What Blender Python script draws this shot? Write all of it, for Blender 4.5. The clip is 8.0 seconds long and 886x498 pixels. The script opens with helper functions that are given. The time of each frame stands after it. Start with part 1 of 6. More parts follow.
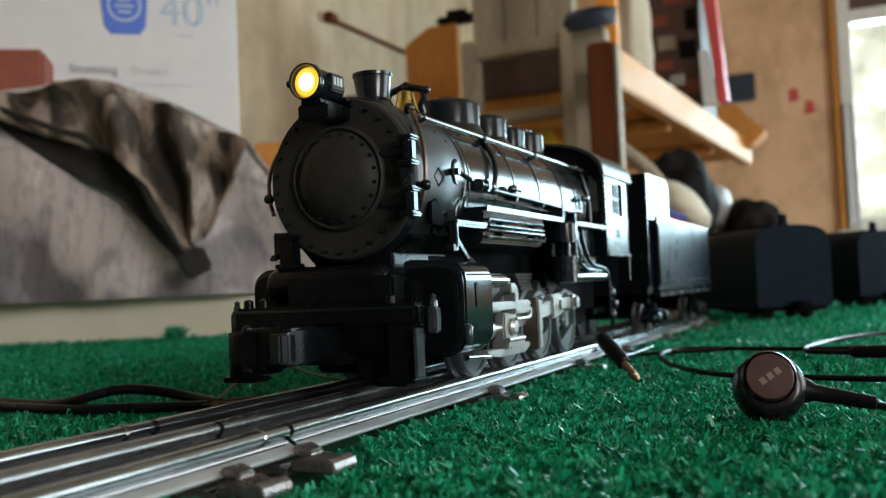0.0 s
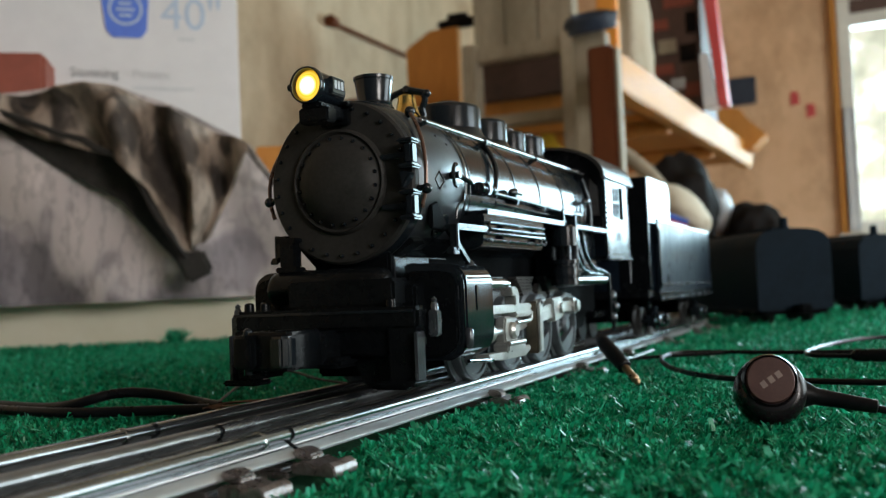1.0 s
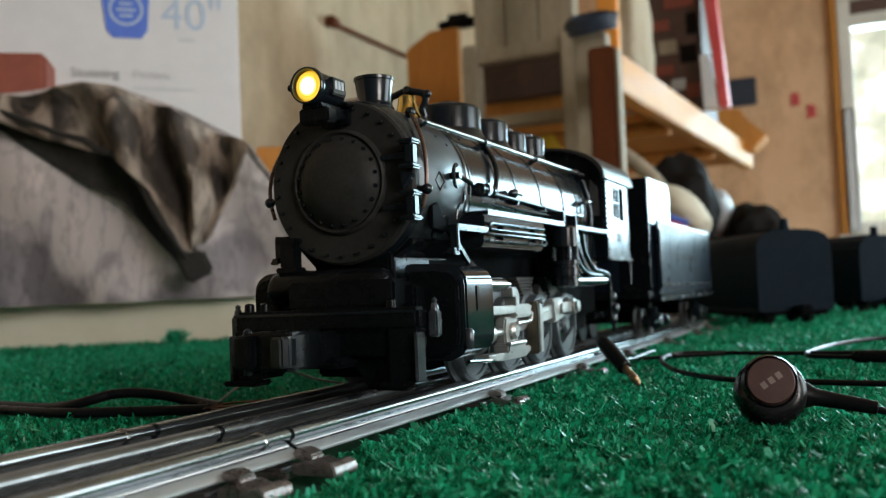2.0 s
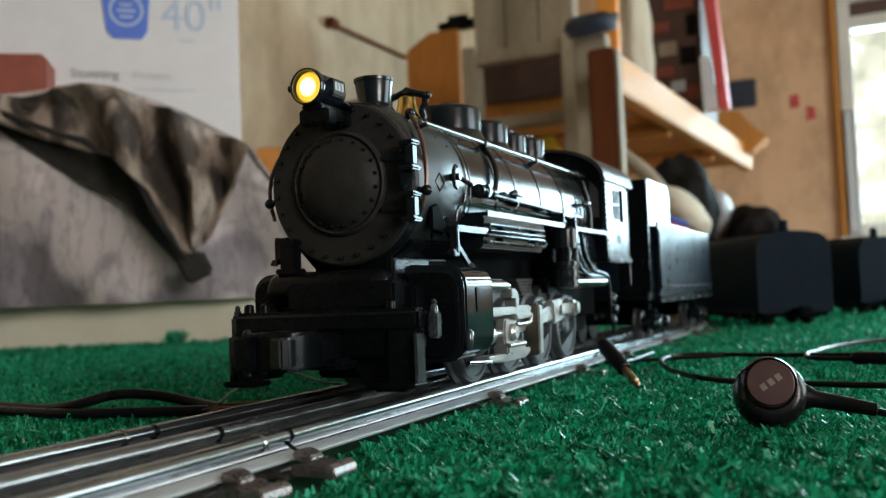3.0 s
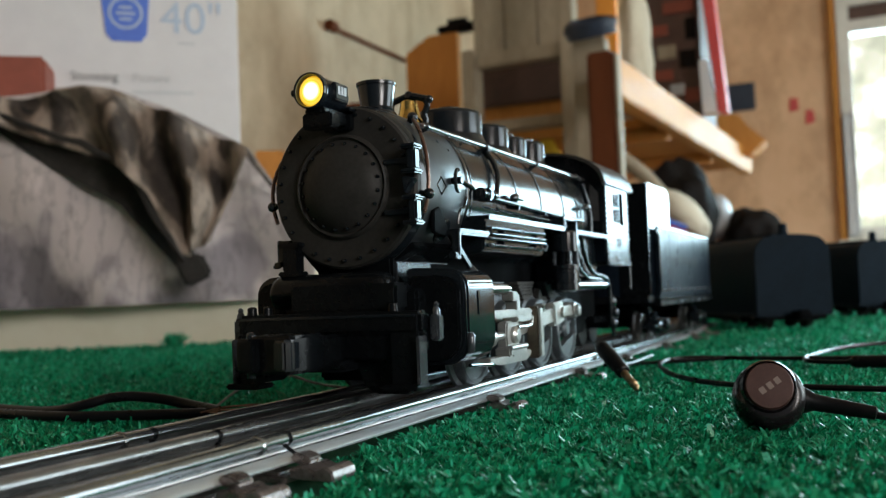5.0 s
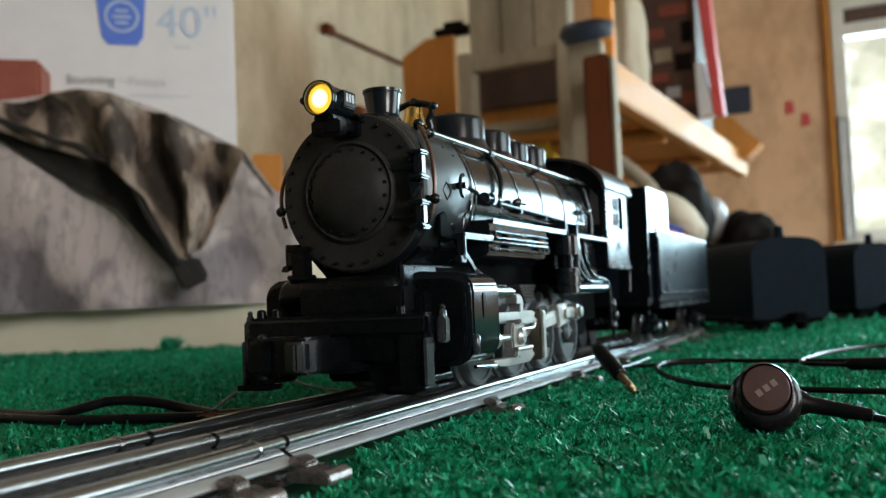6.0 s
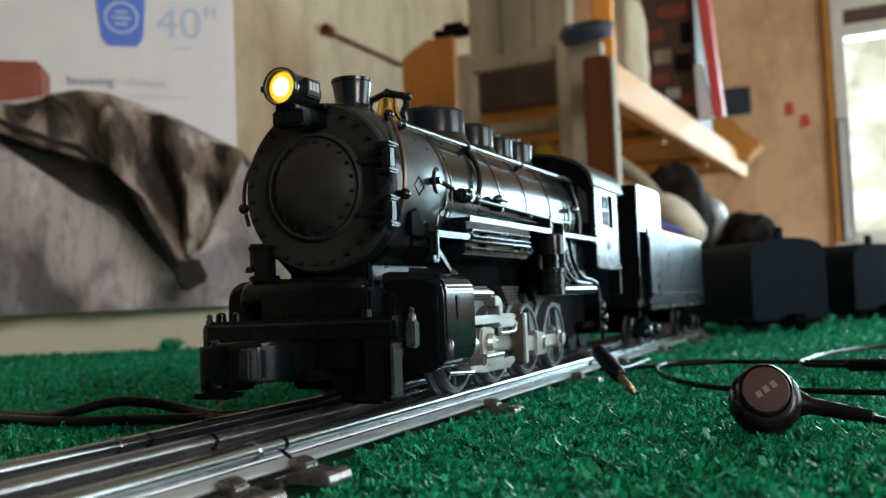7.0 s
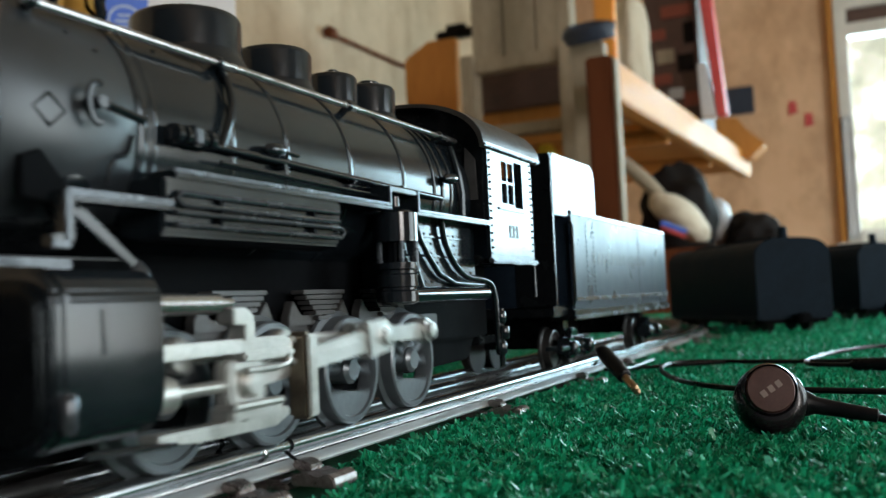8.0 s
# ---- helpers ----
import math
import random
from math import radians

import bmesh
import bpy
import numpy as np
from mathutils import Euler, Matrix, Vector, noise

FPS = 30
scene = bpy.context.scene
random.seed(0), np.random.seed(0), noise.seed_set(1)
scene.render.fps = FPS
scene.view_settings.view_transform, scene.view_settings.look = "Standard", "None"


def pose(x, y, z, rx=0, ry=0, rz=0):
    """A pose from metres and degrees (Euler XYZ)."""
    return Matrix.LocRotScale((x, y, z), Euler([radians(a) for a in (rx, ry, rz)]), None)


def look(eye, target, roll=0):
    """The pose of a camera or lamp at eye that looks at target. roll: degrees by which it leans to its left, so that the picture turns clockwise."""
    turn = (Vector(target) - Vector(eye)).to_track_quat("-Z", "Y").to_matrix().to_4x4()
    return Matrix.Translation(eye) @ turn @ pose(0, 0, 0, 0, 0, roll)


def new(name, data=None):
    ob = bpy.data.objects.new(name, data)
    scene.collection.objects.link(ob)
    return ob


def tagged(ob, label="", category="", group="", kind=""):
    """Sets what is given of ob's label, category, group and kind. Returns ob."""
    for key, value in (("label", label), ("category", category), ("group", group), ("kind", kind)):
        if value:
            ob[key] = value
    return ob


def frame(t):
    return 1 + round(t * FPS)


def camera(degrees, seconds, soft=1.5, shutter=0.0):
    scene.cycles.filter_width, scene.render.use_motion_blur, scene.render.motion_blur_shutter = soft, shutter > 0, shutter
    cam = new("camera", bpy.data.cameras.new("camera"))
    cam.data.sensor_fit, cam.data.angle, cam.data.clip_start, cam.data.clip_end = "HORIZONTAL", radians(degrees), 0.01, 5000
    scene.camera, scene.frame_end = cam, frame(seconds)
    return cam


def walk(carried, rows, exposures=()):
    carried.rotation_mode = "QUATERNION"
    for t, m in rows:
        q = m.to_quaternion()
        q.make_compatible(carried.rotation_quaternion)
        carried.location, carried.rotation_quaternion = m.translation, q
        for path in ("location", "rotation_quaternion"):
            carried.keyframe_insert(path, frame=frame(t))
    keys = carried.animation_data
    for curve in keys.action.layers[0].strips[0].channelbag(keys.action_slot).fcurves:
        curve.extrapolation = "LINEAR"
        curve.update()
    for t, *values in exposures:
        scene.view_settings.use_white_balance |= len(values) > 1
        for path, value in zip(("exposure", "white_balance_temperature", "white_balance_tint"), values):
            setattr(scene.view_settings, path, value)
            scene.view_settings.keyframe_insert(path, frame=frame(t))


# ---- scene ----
# ---------------------------------------------------------------- camera
ZR = 0.010                      # height of the rail tops over the mat's backing
EYE = (0.13974, 0.0, 0.0400)
cam = camera(50.46, 8.0, soft=1.2, shutter=0.15)
cam.data.dof.use_dof = True
cam.data.dof.focus_distance = 0.255
cam.data.dof.aperture_fstop = 21.0


def aim(yaw, pitch, roll):
    a, b = radians(yaw), radians(pitch)
    way = Vector((math.sin(a) * math.cos(b), math.cos(a) * math.cos(b), math.sin(b)))
    return look(EYE, Vector(EYE) + way, roll)


VIEWS = [
    (0.0, -24.404, 2.356, -2.430), (0.5, -24.437, 2.469, -2.417), (1.0, -24.439, 2.564, -2.414), (1.5, -24.449, 2.578, -2.393),
    (3.0, -24.434, 2.675, -2.280), (3.5, -24.425, 2.689, -2.255), (4.0, -24.441, 2.695, -2.258), (4.5, -24.451, 2.748, -2.208),
    (6.0, -24.155, 3.033, -2.307), (6.5, -24.141, 3.057, -2.297), (7.0, -24.133, 3.102, -2.306), (7.5, -24.156, 3.134, -2.330), (8.0, -24.362, 3.187, -2.623),
]
walk(cam, [(t, aim(a, b, c)) for t, a, b, c in VIEWS], exposures=[(0.0, 0.0), (8.0, 0.0)])

# ---------------------------------------------------------------- light
world = bpy.data.worlds.new("sky")
scene.world = world
world.use_nodes = True
wn = world.node_tree.nodes
sky = wn.new("ShaderNodeTexSky")
sky.sky_type = "NISHITA"
sky.sun_disc = False
sky.sun_elevation, sky.sun_rotation = radians(38), radians(20)
world.node_tree.links.new(sky.outputs[0], wn["Background"].inputs[0])
wn["Background"].inputs[1].default_value = 0.12
sun = new("sun", bpy.data.lights.new("sun", "SUN"))
sun.data.energy, sun.data.angle, sun.data.color = 1.2, radians(8), (1.0, 0.95, 0.88)
sun.matrix_world = look((3, 9, 7), (0, 0, 0))


def area_lamp(name, x, y, z, w, h, power, target, color):
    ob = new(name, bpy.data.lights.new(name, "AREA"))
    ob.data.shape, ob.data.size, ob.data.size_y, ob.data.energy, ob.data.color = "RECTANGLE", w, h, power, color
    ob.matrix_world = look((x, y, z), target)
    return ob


# far window's daylight, then two unseen openings added on the right to brighten things
area_lamp("window_daylight", 1.12, 4.52, 0.66, 2.02, 0.88, 100.0, (1.12, 0.0, 0.66), (0.56, 0.86, 1.0))
area_lamp("added_doorway_fill", 2.36, 1.82, 0.30, 1.68, 2.0, 72.0, (0.0, 1.82, 0.30), (0.82, 0.95, 1.0))
area_lamp("added_side_fill", 2.36, -0.95, 0.72, 0.95, 1.05, 64.0, (0.0, -0.95, 0.72), (1.0, 0.955, 0.915))

# ---------------------------------------------------------------- materials


class Nodes:
    def __init__(self, name):
        self.mat = bpy.data.materials.new(name)
        self.mat.use_nodes = True
        self.tree = self.mat.node_tree
        self.bsdf = self.tree.nodes["Principled BSDF"]
        self.coord = self.tree.nodes.new("ShaderNodeTexCoord")

    def add(self, kind, **props):
        node = self.tree.nodes.new(kind)
        for key, value in props.items():
            node.inputs[key].default_value = value
        return node

    def link(self, a, b):
        self.tree.links.new(a, b)

    def noise(self, scale, detail=5.0, rough=0.6, stretch=(1, 1, 1)):
        n = self.add("ShaderNodeTexNoise")
        n.inputs["Scale"].default_value = scale
        n.inputs["Detail"].default_value = detail
        n.inputs["Roughness"].default_value = rough
        m = self.tree.nodes.new("ShaderNodeMapping")
        m.inputs["Scale"].default_value = stretch
        self.link(self.coord.outputs["Object"], m.inputs["Vector"])
        self.link(m.outputs[0], n.inputs["Vector"])
        return n.outputs["Fac"]

    def ramp(self, fac, stops):
        r = self.tree.nodes.new("ShaderNodeValToRGB")
        els = r.color_ramp.elements
        while len(els) < len(stops):
            els.new(0.5)
        for el, (at, col) in zip(els, stops):
            el.position, el.color = at, (*col, 1) if len(col) == 3 else col
        self.link(fac, r.inputs[0])
        return r.outputs[0]

    def mix(self, fac, a, b, mode="MIX"):
        m = self.tree.nodes.new("ShaderNodeMix")
        m.data_type, m.blend_type = "RGBA", mode
        for sock, value in ((m.inputs[0], fac), (m.inputs[6], a), (m.inputs[7], b)):
            if hasattr(value, "links"):
                self.link(value, sock)
            else:
                sock.default_value = (*value, 1) if isinstance(value, tuple) else value
        return m.outputs[2]

    def bump(self, fac, strength, distance):
        b = self.add("ShaderNodeBump", Strength=strength, Distance=distance)
        self.link(fac, b.inputs["Height"])
        self.link(b.outputs[0], self.bsdf.inputs["Normal"])


def grey(v):
    return (v, v, v)


def surface(name, a, b, scale, rough, metal=0.0, spec=0.5, bump=0.0, dist=0.0005, spread=0.08, stretch=(1, 1, 1), fine=6.0, coat=0.0, ior=1.5):
    """Two colours mixed by grain at two sizes, with uneven gloss and fine relief."""
    n = Nodes(name)
    big, small = n.noise(scale, 6, 0.62, stretch), n.noise(scale * fine, 4, 0.6, stretch)
    both = n.mix(0.45, big, small)
    n.link(n.ramp(both, [(0.33, a), (0.67, b)]), n.bsdf.inputs["Base Color"])
    n.link(n.ramp(big, [(0.3, grey(max(rough - spread, 0.02))), (0.7, grey(rough + spread))]), n.bsdf.inputs["Roughness"])
    n.bsdf.inputs["Metallic"].default_value = metal
    n.bsdf.inputs["IOR"].default_value = ior
    n.bsdf.inputs["Specular IOR Level"].default_value = spec
    n.bsdf.inputs["Coat Weight"].default_value = coat
    n.bsdf.inputs["Coat Roughness"].default_value = 0.15
    if bump:
        n.bump(small, bump, dist)
    return n.mat


def glow(name, color, strength):
    n = Nodes(name)
    n.bsdf.inputs["Base Color"].default_value = (*color, 1)
    n.bsdf.inputs["Emission Color"].default_value = (*color, 1)
    n.bsdf.inputs["Emission Strength"].default_value = strength
    return n.mat


def lamp_glass():
    """Lit headlamp lens: a hot middle in an amber ring."""
    n = Nodes("lit_lens")
    d = n.tree.nodes.new("ShaderNodeVectorMath")
    d.operation = "LENGTH"
    m = n.tree.nodes.new("ShaderNodeMapping")
    m.inputs["Scale"].default_value = (205, 0, 205)
    n.link(n.coord.outputs["Object"], m.inputs["Vector"])
    n.link(m.outputs[0], d.inputs[0])
    col = n.ramp(d.outputs["Value"], [(0.0, (1.0, 0.92, 0.55)), (0.46, (1.0, 0.80, 0.22)), (0.62, (1.0, 0.56, 0.03)), (0.70, (1.0, 0.70, 0.08)), (0.90, (0.85, 0.40, 0.008))])
    s = n.ramp(d.outputs["Value"], [(0.0, grey(1.0)), (0.46, grey(0.60)), (0.60, grey(0.13)), (0.70, grey(0.17)), (1.0, grey(0.08))])
    k = n.tree.nodes.new("ShaderNodeMath")
    k.operation = "MULTIPLY"
    k.inputs[1].default_value = 6.5
    n.link(s, k.inputs[0])
    n.link(col, n.bsdf.inputs["Base Color"])
    n.link(col, n.bsdf.inputs["Emission Color"])
    n.link(k.outputs[0], n.bsdf.inputs["Emission Strength"])
    n.bsdf.inputs["Roughness"].default_value = 0.12
    return n.mat


def turf_material():
    n = Nodes("turf_blades")
    geo = n.tree.nodes.new("ShaderNodeNewGeometry")
    col = n.ramp(geo.outputs["Random Per Island"], [(0.0, (0.004, 0.105, 0.048)), (0.3, (0.009, 0.200, 0.095)), (0.65, (0.016, 0.305, 0.152)), (0.93, (0.032, 0.43, 0.240)), (1.0, (0.14, 0.58, 0.42))])
    patch = n.ramp(n.noise(38, 5, 0.7), [(0.36, (0.62, 0.72, 0.68)), (0.60, grey(1.0))])
    n.link(n.mix(1.0, col, patch, "MULTIPLY"), n.bsdf.inputs["Base Color"])
    n.bsdf.inputs["Roughness"].default_value = 0.34
    n.bsdf.inputs["Specular IOR Level"].default_value = 0.24
    # thin plastic lets light through
    thin = n.tree.nodes.new("ShaderNodeBsdfTranslucent")
    glowing = n.mix(1.0, col, (1.0, 1.6, 1.5), "MULTIPLY")
    n.link(glowing, thin.inputs["Color"])
    both = n.tree.nodes.new("ShaderNodeMixShader")
    both.inputs[0].default_value = 0.36
    n.link(n.bsdf.outputs[0], both.inputs[1])
    n.link(thin.outputs[0], both.inputs[2])
    n.link(both.outputs[0], n.tree.nodes["Material Output"].inputs["Surface"])
    return n.mat


def camo_cloth():
    """Printed leaves and limbs: large pale shapes with hard edges over dusky ground, fine twigs between."""
    n = Nodes("camouflage_cloth")
    a = n.noise(5.2, 4, 0.50, (1, 1, 0.8))
    c = n.noise(13.0, 5, 0.55, (1.2, 1.2, 0.6))
    b = n.noise(30, 5, 0.6, (1.5, 1.5, 0.45))
    base = n.ramp(a, [(0.36, (0.15, 0.132, 0.145)), (0.44, (0.25, 0.220, 0.232)), (0.47, (0.46, 0.405, 0.395)), (0.57, (0.56, 0.495, 0.47)), (0.63, (0.31, 0.270, 0.275))])
    leaves = n.ramp(c, [(0.42, grey(0.58)), (0.47, grey(1.0)), (0.60, grey(1.0)), (0.64, grey(1.25))])
    twigs = n.ramp(b, [(0.46, grey(1.0)), (0.5, grey(0.62)), (0.54, grey(1.0))])
    n.link(n.mix(0.7, n.mix(0.85, base, leaves, "MULTIPLY"), twigs, "MULTIPLY"), n.bsdf.inputs["Base Color"])
    n.bsdf.inputs["Roughness"].default_value = 0.85
    n.bump(n.noise(420, 3), 0.25, 0.001)
    return n.mat


def brown_camo():
    """Brown woodland print: long dark limbs and pale bark over mid brown, on a coarse weave."""
    n = Nodes("brown_camo_cloth")
    a, b = n.noise(11.0, 4, 0.5, (1.5, 1.5, 0.8)), n.noise(38.0, 5, 0.6, (1.3, 1.3, 0.8))
    base = n.ramp(a, [(0.36, (0.030, 0.022, 0.017)), (0.43, (0.060, 0.045, 0.035)), (0.46, (0.19, 0.145, 0.112)), (0.56, (0.29, 0.228, 0.180)), (0.60, (0.085, 0.066, 0.054))])
    n.link(n.mix(0.75, base, n.ramp(b, [(0.42, grey(0.45)), (0.52, grey(1.0)), (0.66, grey(1.3))]), "MULTIPLY"), n.bsdf.inputs["Base Color"])
    n.bsdf.inputs["Roughness"].default_value = 0.88
    n.bump(n.noise(60, 4), 0.5, 0.003)
    return n.mat


def wall_paint(name, a, b, dirt):
    n = Nodes(name)
    base = n.ramp(n.noise(2.2, 8, 0.66), [(0.3, a), (0.7, b)])
    stain = n.ramp(n.noise(3.2, 8, 0.72, (1, 1, 0.6)), [(0.44, grey(0)), (0.66, grey(0.8))])
    n.link(n.mix(stain, base, dirt), n.bsdf.inputs["Base Color"])
    n.bsdf.inputs["Roughness"].default_value = 0.7
    n.bump(n.noise(90, 4), 0.25, 0.002)
    return n.mat


def daylight_view():
    """Bright washed-out garden outside the window."""
    n = Nodes("bright_garden")
    col = n.ramp(n.noise(2.6, 6, 0.6), [(0.40, (0.40, 0.40, 0.31)), (0.50, (0.62, 0.61, 0.50)), (0.55, (1.0, 1.0, 0.97))])
    n.link(col, n.bsdf.inputs["Emission Color"])
    n.bsdf.inputs["Base Color"].default_value = (0.2, 0.25, 0.2, 1)
    n.bsdf.inputs["Emission Strength"].default_value = 1.4
    return n.mat


BLACK = surface("satin_black_casting", (0.004, 0.006, 0.0078), (0.007, 0.0100, 0.0125), 60, 0.19, spec=0.40, bump=0.012, dist=0.0002, spread=0.04)
BLACK_MATT = surface("matt_black_casting", (0.0022, 0.0028, 0.0034), (0.0045, 0.0056, 0.0066), 80, 0.24, spec=0.13, bump=0.06, dist=0.0002)
BLACK_GLOSS = surface("glossy_black_plastic", (0.005, 0.007, 0.009), (0.009, 0.012, 0.015), 50, 0.13, spec=0.40, spread=0.04)
TENDER_BLACK = surface("blue_black_tender_side", (0.005, 0.009, 0.015), (0.010, 0.017, 0.027), 60, 0.30, spec=0.07, bump=0.04, dist=0.0002, spread=0.05)
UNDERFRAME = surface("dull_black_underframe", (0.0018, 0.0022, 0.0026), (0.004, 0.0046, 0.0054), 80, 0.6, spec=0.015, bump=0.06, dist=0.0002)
SOOT = surface("dusty_smokebox_black", (0.015, 0.0146, 0.0136), (0.030, 0.029, 0.027), 90, 0.48, spec=0.12, bump=0.10, dist=0.0002, fine=9.0)
# paler, rougher black that broadens the sheen on the smokebox side
SATIN = surface("smokebox_sheen_satin", (0.008, 0.0105, 0.0125), (0.014, 0.017, 0.020), 70, 0.36, spec=0.55, bump=0.03, dist=0.0002, spread=0.05)
ROOF = surface("dusty_roof_black", (0.012, 0.011, 0.010), (0.03, 0.027, 0.024), 120, 0.42, bump=0.12, dist=0.0003)
GUNMETAL = surface("dark_wheel_metal", (0.070, 0.082, 0.092), (0.125, 0.145, 0.160), 90, 0.36, metal=0.5)
DARKWHEEL = surface("blackened_wheel", grey(0.016), grey(0.028), 90, 0.38, metal=0.3)
NICKEL = surface("worn_nickel_rod", (0.35, 0.36, 0.345), (0.50, 0.51, 0.49), 110, 0.34, metal=0.75, bump=0.08, dist=0.0002)
LINK = surface("bronzed_link_plate", (0.10, 0.084, 0.064), (0.16, 0.135, 0.10), 120, 0.36, metal=0.7)
WIRE = surface("polished_steel_wire", grey(0.34), grey(0.46), 120, 0.22, metal=0.9)
COPPER = surface("dull_copper_pipe", (0.12, 0.075, 0.06), (0.20, 0.12, 0.09), 120, 0.30, metal=0.8)
BRASS = surface("brass", (0.62, 0.42, 0.12), (0.80, 0.58, 0.20), 120, 0.20, metal=1.0)
# glints on black edges, put into the colour as a paler grey
EDGE = surface("glint_grey_edge", (0.030, 0.034, 0.040), (0.075, 0.085, 0.095), 130, 0.24, metal=0.5)
SPRING = surface("grey_spring_casting", grey(0.03), grey(0.06), 120, 0.45, metal=0.3)
RAIL = surface("tinplate_rail", (0.15, 0.158, 0.16), (0.42, 0.445, 0.46), 170, 0.20, metal=0.95, bump=0.05, dist=0.0002, spread=0.07, stretch=(1, 0.06, 1))
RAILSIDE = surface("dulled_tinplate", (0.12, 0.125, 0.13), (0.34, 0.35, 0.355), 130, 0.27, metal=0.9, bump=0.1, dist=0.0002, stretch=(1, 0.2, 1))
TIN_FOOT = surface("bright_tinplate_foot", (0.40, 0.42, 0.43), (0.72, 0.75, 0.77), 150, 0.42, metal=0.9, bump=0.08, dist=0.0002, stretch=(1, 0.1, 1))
# tinplate darkened in colour for the shade between the rails
RAILFOOT = surface("shade_dark_rail_foot", (0.030, 0.026, 0.023), (0.085, 0.075, 0.066), 130, 0.42, metal=0.8, bump=0.2, dist=0.0003, stretch=(1, 0.3, 1))
TIE = surface("brown_steel_tie", (0.14, 0.108, 0.10), (0.40, 0.355, 0.345), 140, 0.30, metal=0.85, bump=0.15, dist=0.0003)
DECAL = surface("faded_white_lettering", grey(0.014), grey(0.030), 300, 0.32, spec=0.07)
BOARD_WHITE = surface("number_board_white", grey(0.22), grey(0.32), 400, 0.4)
LENS = lamp_glass()
TURF = turf_material()
BACKING = surface("turf_backing", (0.004, 0.070, 0.030), (0.009, 0.120, 0.052), 120, 0.9, bump=0.5, dist=0.002)
RUBBER = surface("black_cable_rubber", (0.003, 0.0034, 0.004), (0.006, 0.0066, 0.0076), 120, 0.32, spec=0.13, bump=0.1, dist=0.0002)
BUD = surface("earbud_plastic", (0.006, 0.005, 0.006), (0.010, 0.009, 0.010), 150, 0.26, spec=0.35)
BUD_CAP = surface("earbud_brown_cap", (0.046, 0.021, 0.018), (0.068, 0.032, 0.027), 200, 0.45, metal=0.2)
GOLD = surface("gold_jack", (0.30, 0.20, 0.11), (0.46, 0.32, 0.19), 200, 0.32, metal=1.0)
PRINT_GREY = surface("pale_print", (0.16, 0.12, 0.11), (0.20, 0.15, 0.13), 200, 0.5)
CAMO = camo_cloth()
BROWN_CLOTH = brown_camo()
# dark strap cloth, which also paints the shade below the hem
DARK_CLOTH = surface("dark_strap_and_hem_shade", (0.006, 0.005, 0.005), (0.030, 0.026, 0.021), 30, 0.85, bump=0.4, dist=0.001)
CARD_WHITE = surface("white_carton", (0.52, 0.50, 0.50), (0.60, 0.58, 0.57), 5, 0.48, bump=0.05)
PRINT_BLUE = surface("blue_print", (0.045, 0.11, 0.46), (0.06, 0.15, 0.56), 20, 0.45)
PRINT_PALE = surface("pale_blue_print", (0.33, 0.40, 0.50), (0.38, 0.45, 0.55), 20, 0.45)
PRINT_TEXT = surface("grey_print", grey(0.16), grey(0.22), 20, 0.5)
RED_BOX = surface("dark_red_carton", (0.19, 0.045, 0.025), (0.27, 0.065, 0.038), 12, 0.55)
BRIGHT_RED = surface("red_carton", (0.48, 0.05, 0.05), (0.60, 0.08, 0.07), 10, 0.5)
WALL_CREAM = wall_paint("cream_wall", (0.50, 0.37, 0.235), (0.62, 0.475, 0.315), (0.30, 0.205, 0.115))
WALL_PINK = wall_paint("beige_wall", (0.64, 0.365, 0.20), (0.74, 0.46, 0.275), (0.38, 0.21, 0.10))
WALL_DARK = wall_paint("dark_unseen_wall", (0.045, 0.052, 0.060), (0.070, 0.080, 0.090), (0.030, 0.034, 0.038))
CREAM_PAD = surface("cream_padded_cloth", (0.46, 0.39, 0.28), (0.56, 0.48, 0.36), 14, 0.8, bump=0.2, dist=0.002)
CREAM_BOARD = surface("cream_board", (0.80, 0.73, 0.56), (0.87, 0.81, 0.66), 9, 0.6, bump=0.1)
PINE = surface("pale_pine", (0.44, 0.175, 0.034), (0.56, 0.26, 0.06), 7, 0.55, spec=0.15, bump=0.15, dist=0.001, stretch=(5, 0.7, 5))
PLY = surface("orange_plywood", (0.40, 0.155, 0.035), (0.54, 0.23, 0.055), 6, 0.6, spec=0.12, bump=0.1, stretch=(4, 4, 0.6))
DARK_WOOD = surface("dark_brown_wood", (0.10, 0.030, 0.012), (0.15, 0.046, 0.018), 8, 0.6, spec=0.08, bump=0.15, stretch=(4, 4, 0.5))
LADDER = surface("weathered_white_wood", (0.24, 0.19, 0.13), (0.37, 0.305, 0.22), 9, 0.65, spec=0.15, bump=0.2, stretch=(3, 3, 0.6))
SHADOW_BROWN = surface("dark_stained_panel", (0.060, 0.030, 0.022), (0.11, 0.055, 0.04), 9, 0.6)
WHITE_PLASTIC = surface("white_plastic", (0.36, 0.37, 0.38), (0.50, 0.51, 0.52), 12, 0.4)
BLACK_BAG = surface("black_nylon", grey(0.003), (0.014, 0.010, 0.008), 25, 0.75, spec=0.08, bump=0.3, dist=0.003)
NAVY = surface("navy_plastic", (0.012, 0.018, 0.035), (0.03, 0.04, 0.06), 20, 0.45)
YELLOW = surface("yellow_plastic", (0.62, 0.40, 0.02), (0.72, 0.50, 0.04), 20, 0.5)
ORANGE = surface("orange_plastic", (0.70, 0.25, 0.03), (0.80, 0.33, 0.05), 20, 0.5)
FRAME_WHITE = surface("white_window_frame", (0.62, 0.57, 0.50), (0.74, 0.69, 0.62), 12, 0.4)
FLOOR = surface("concrete_floor", grey(0.14), grey(0.24), 4, 0.7, bump=0.2)
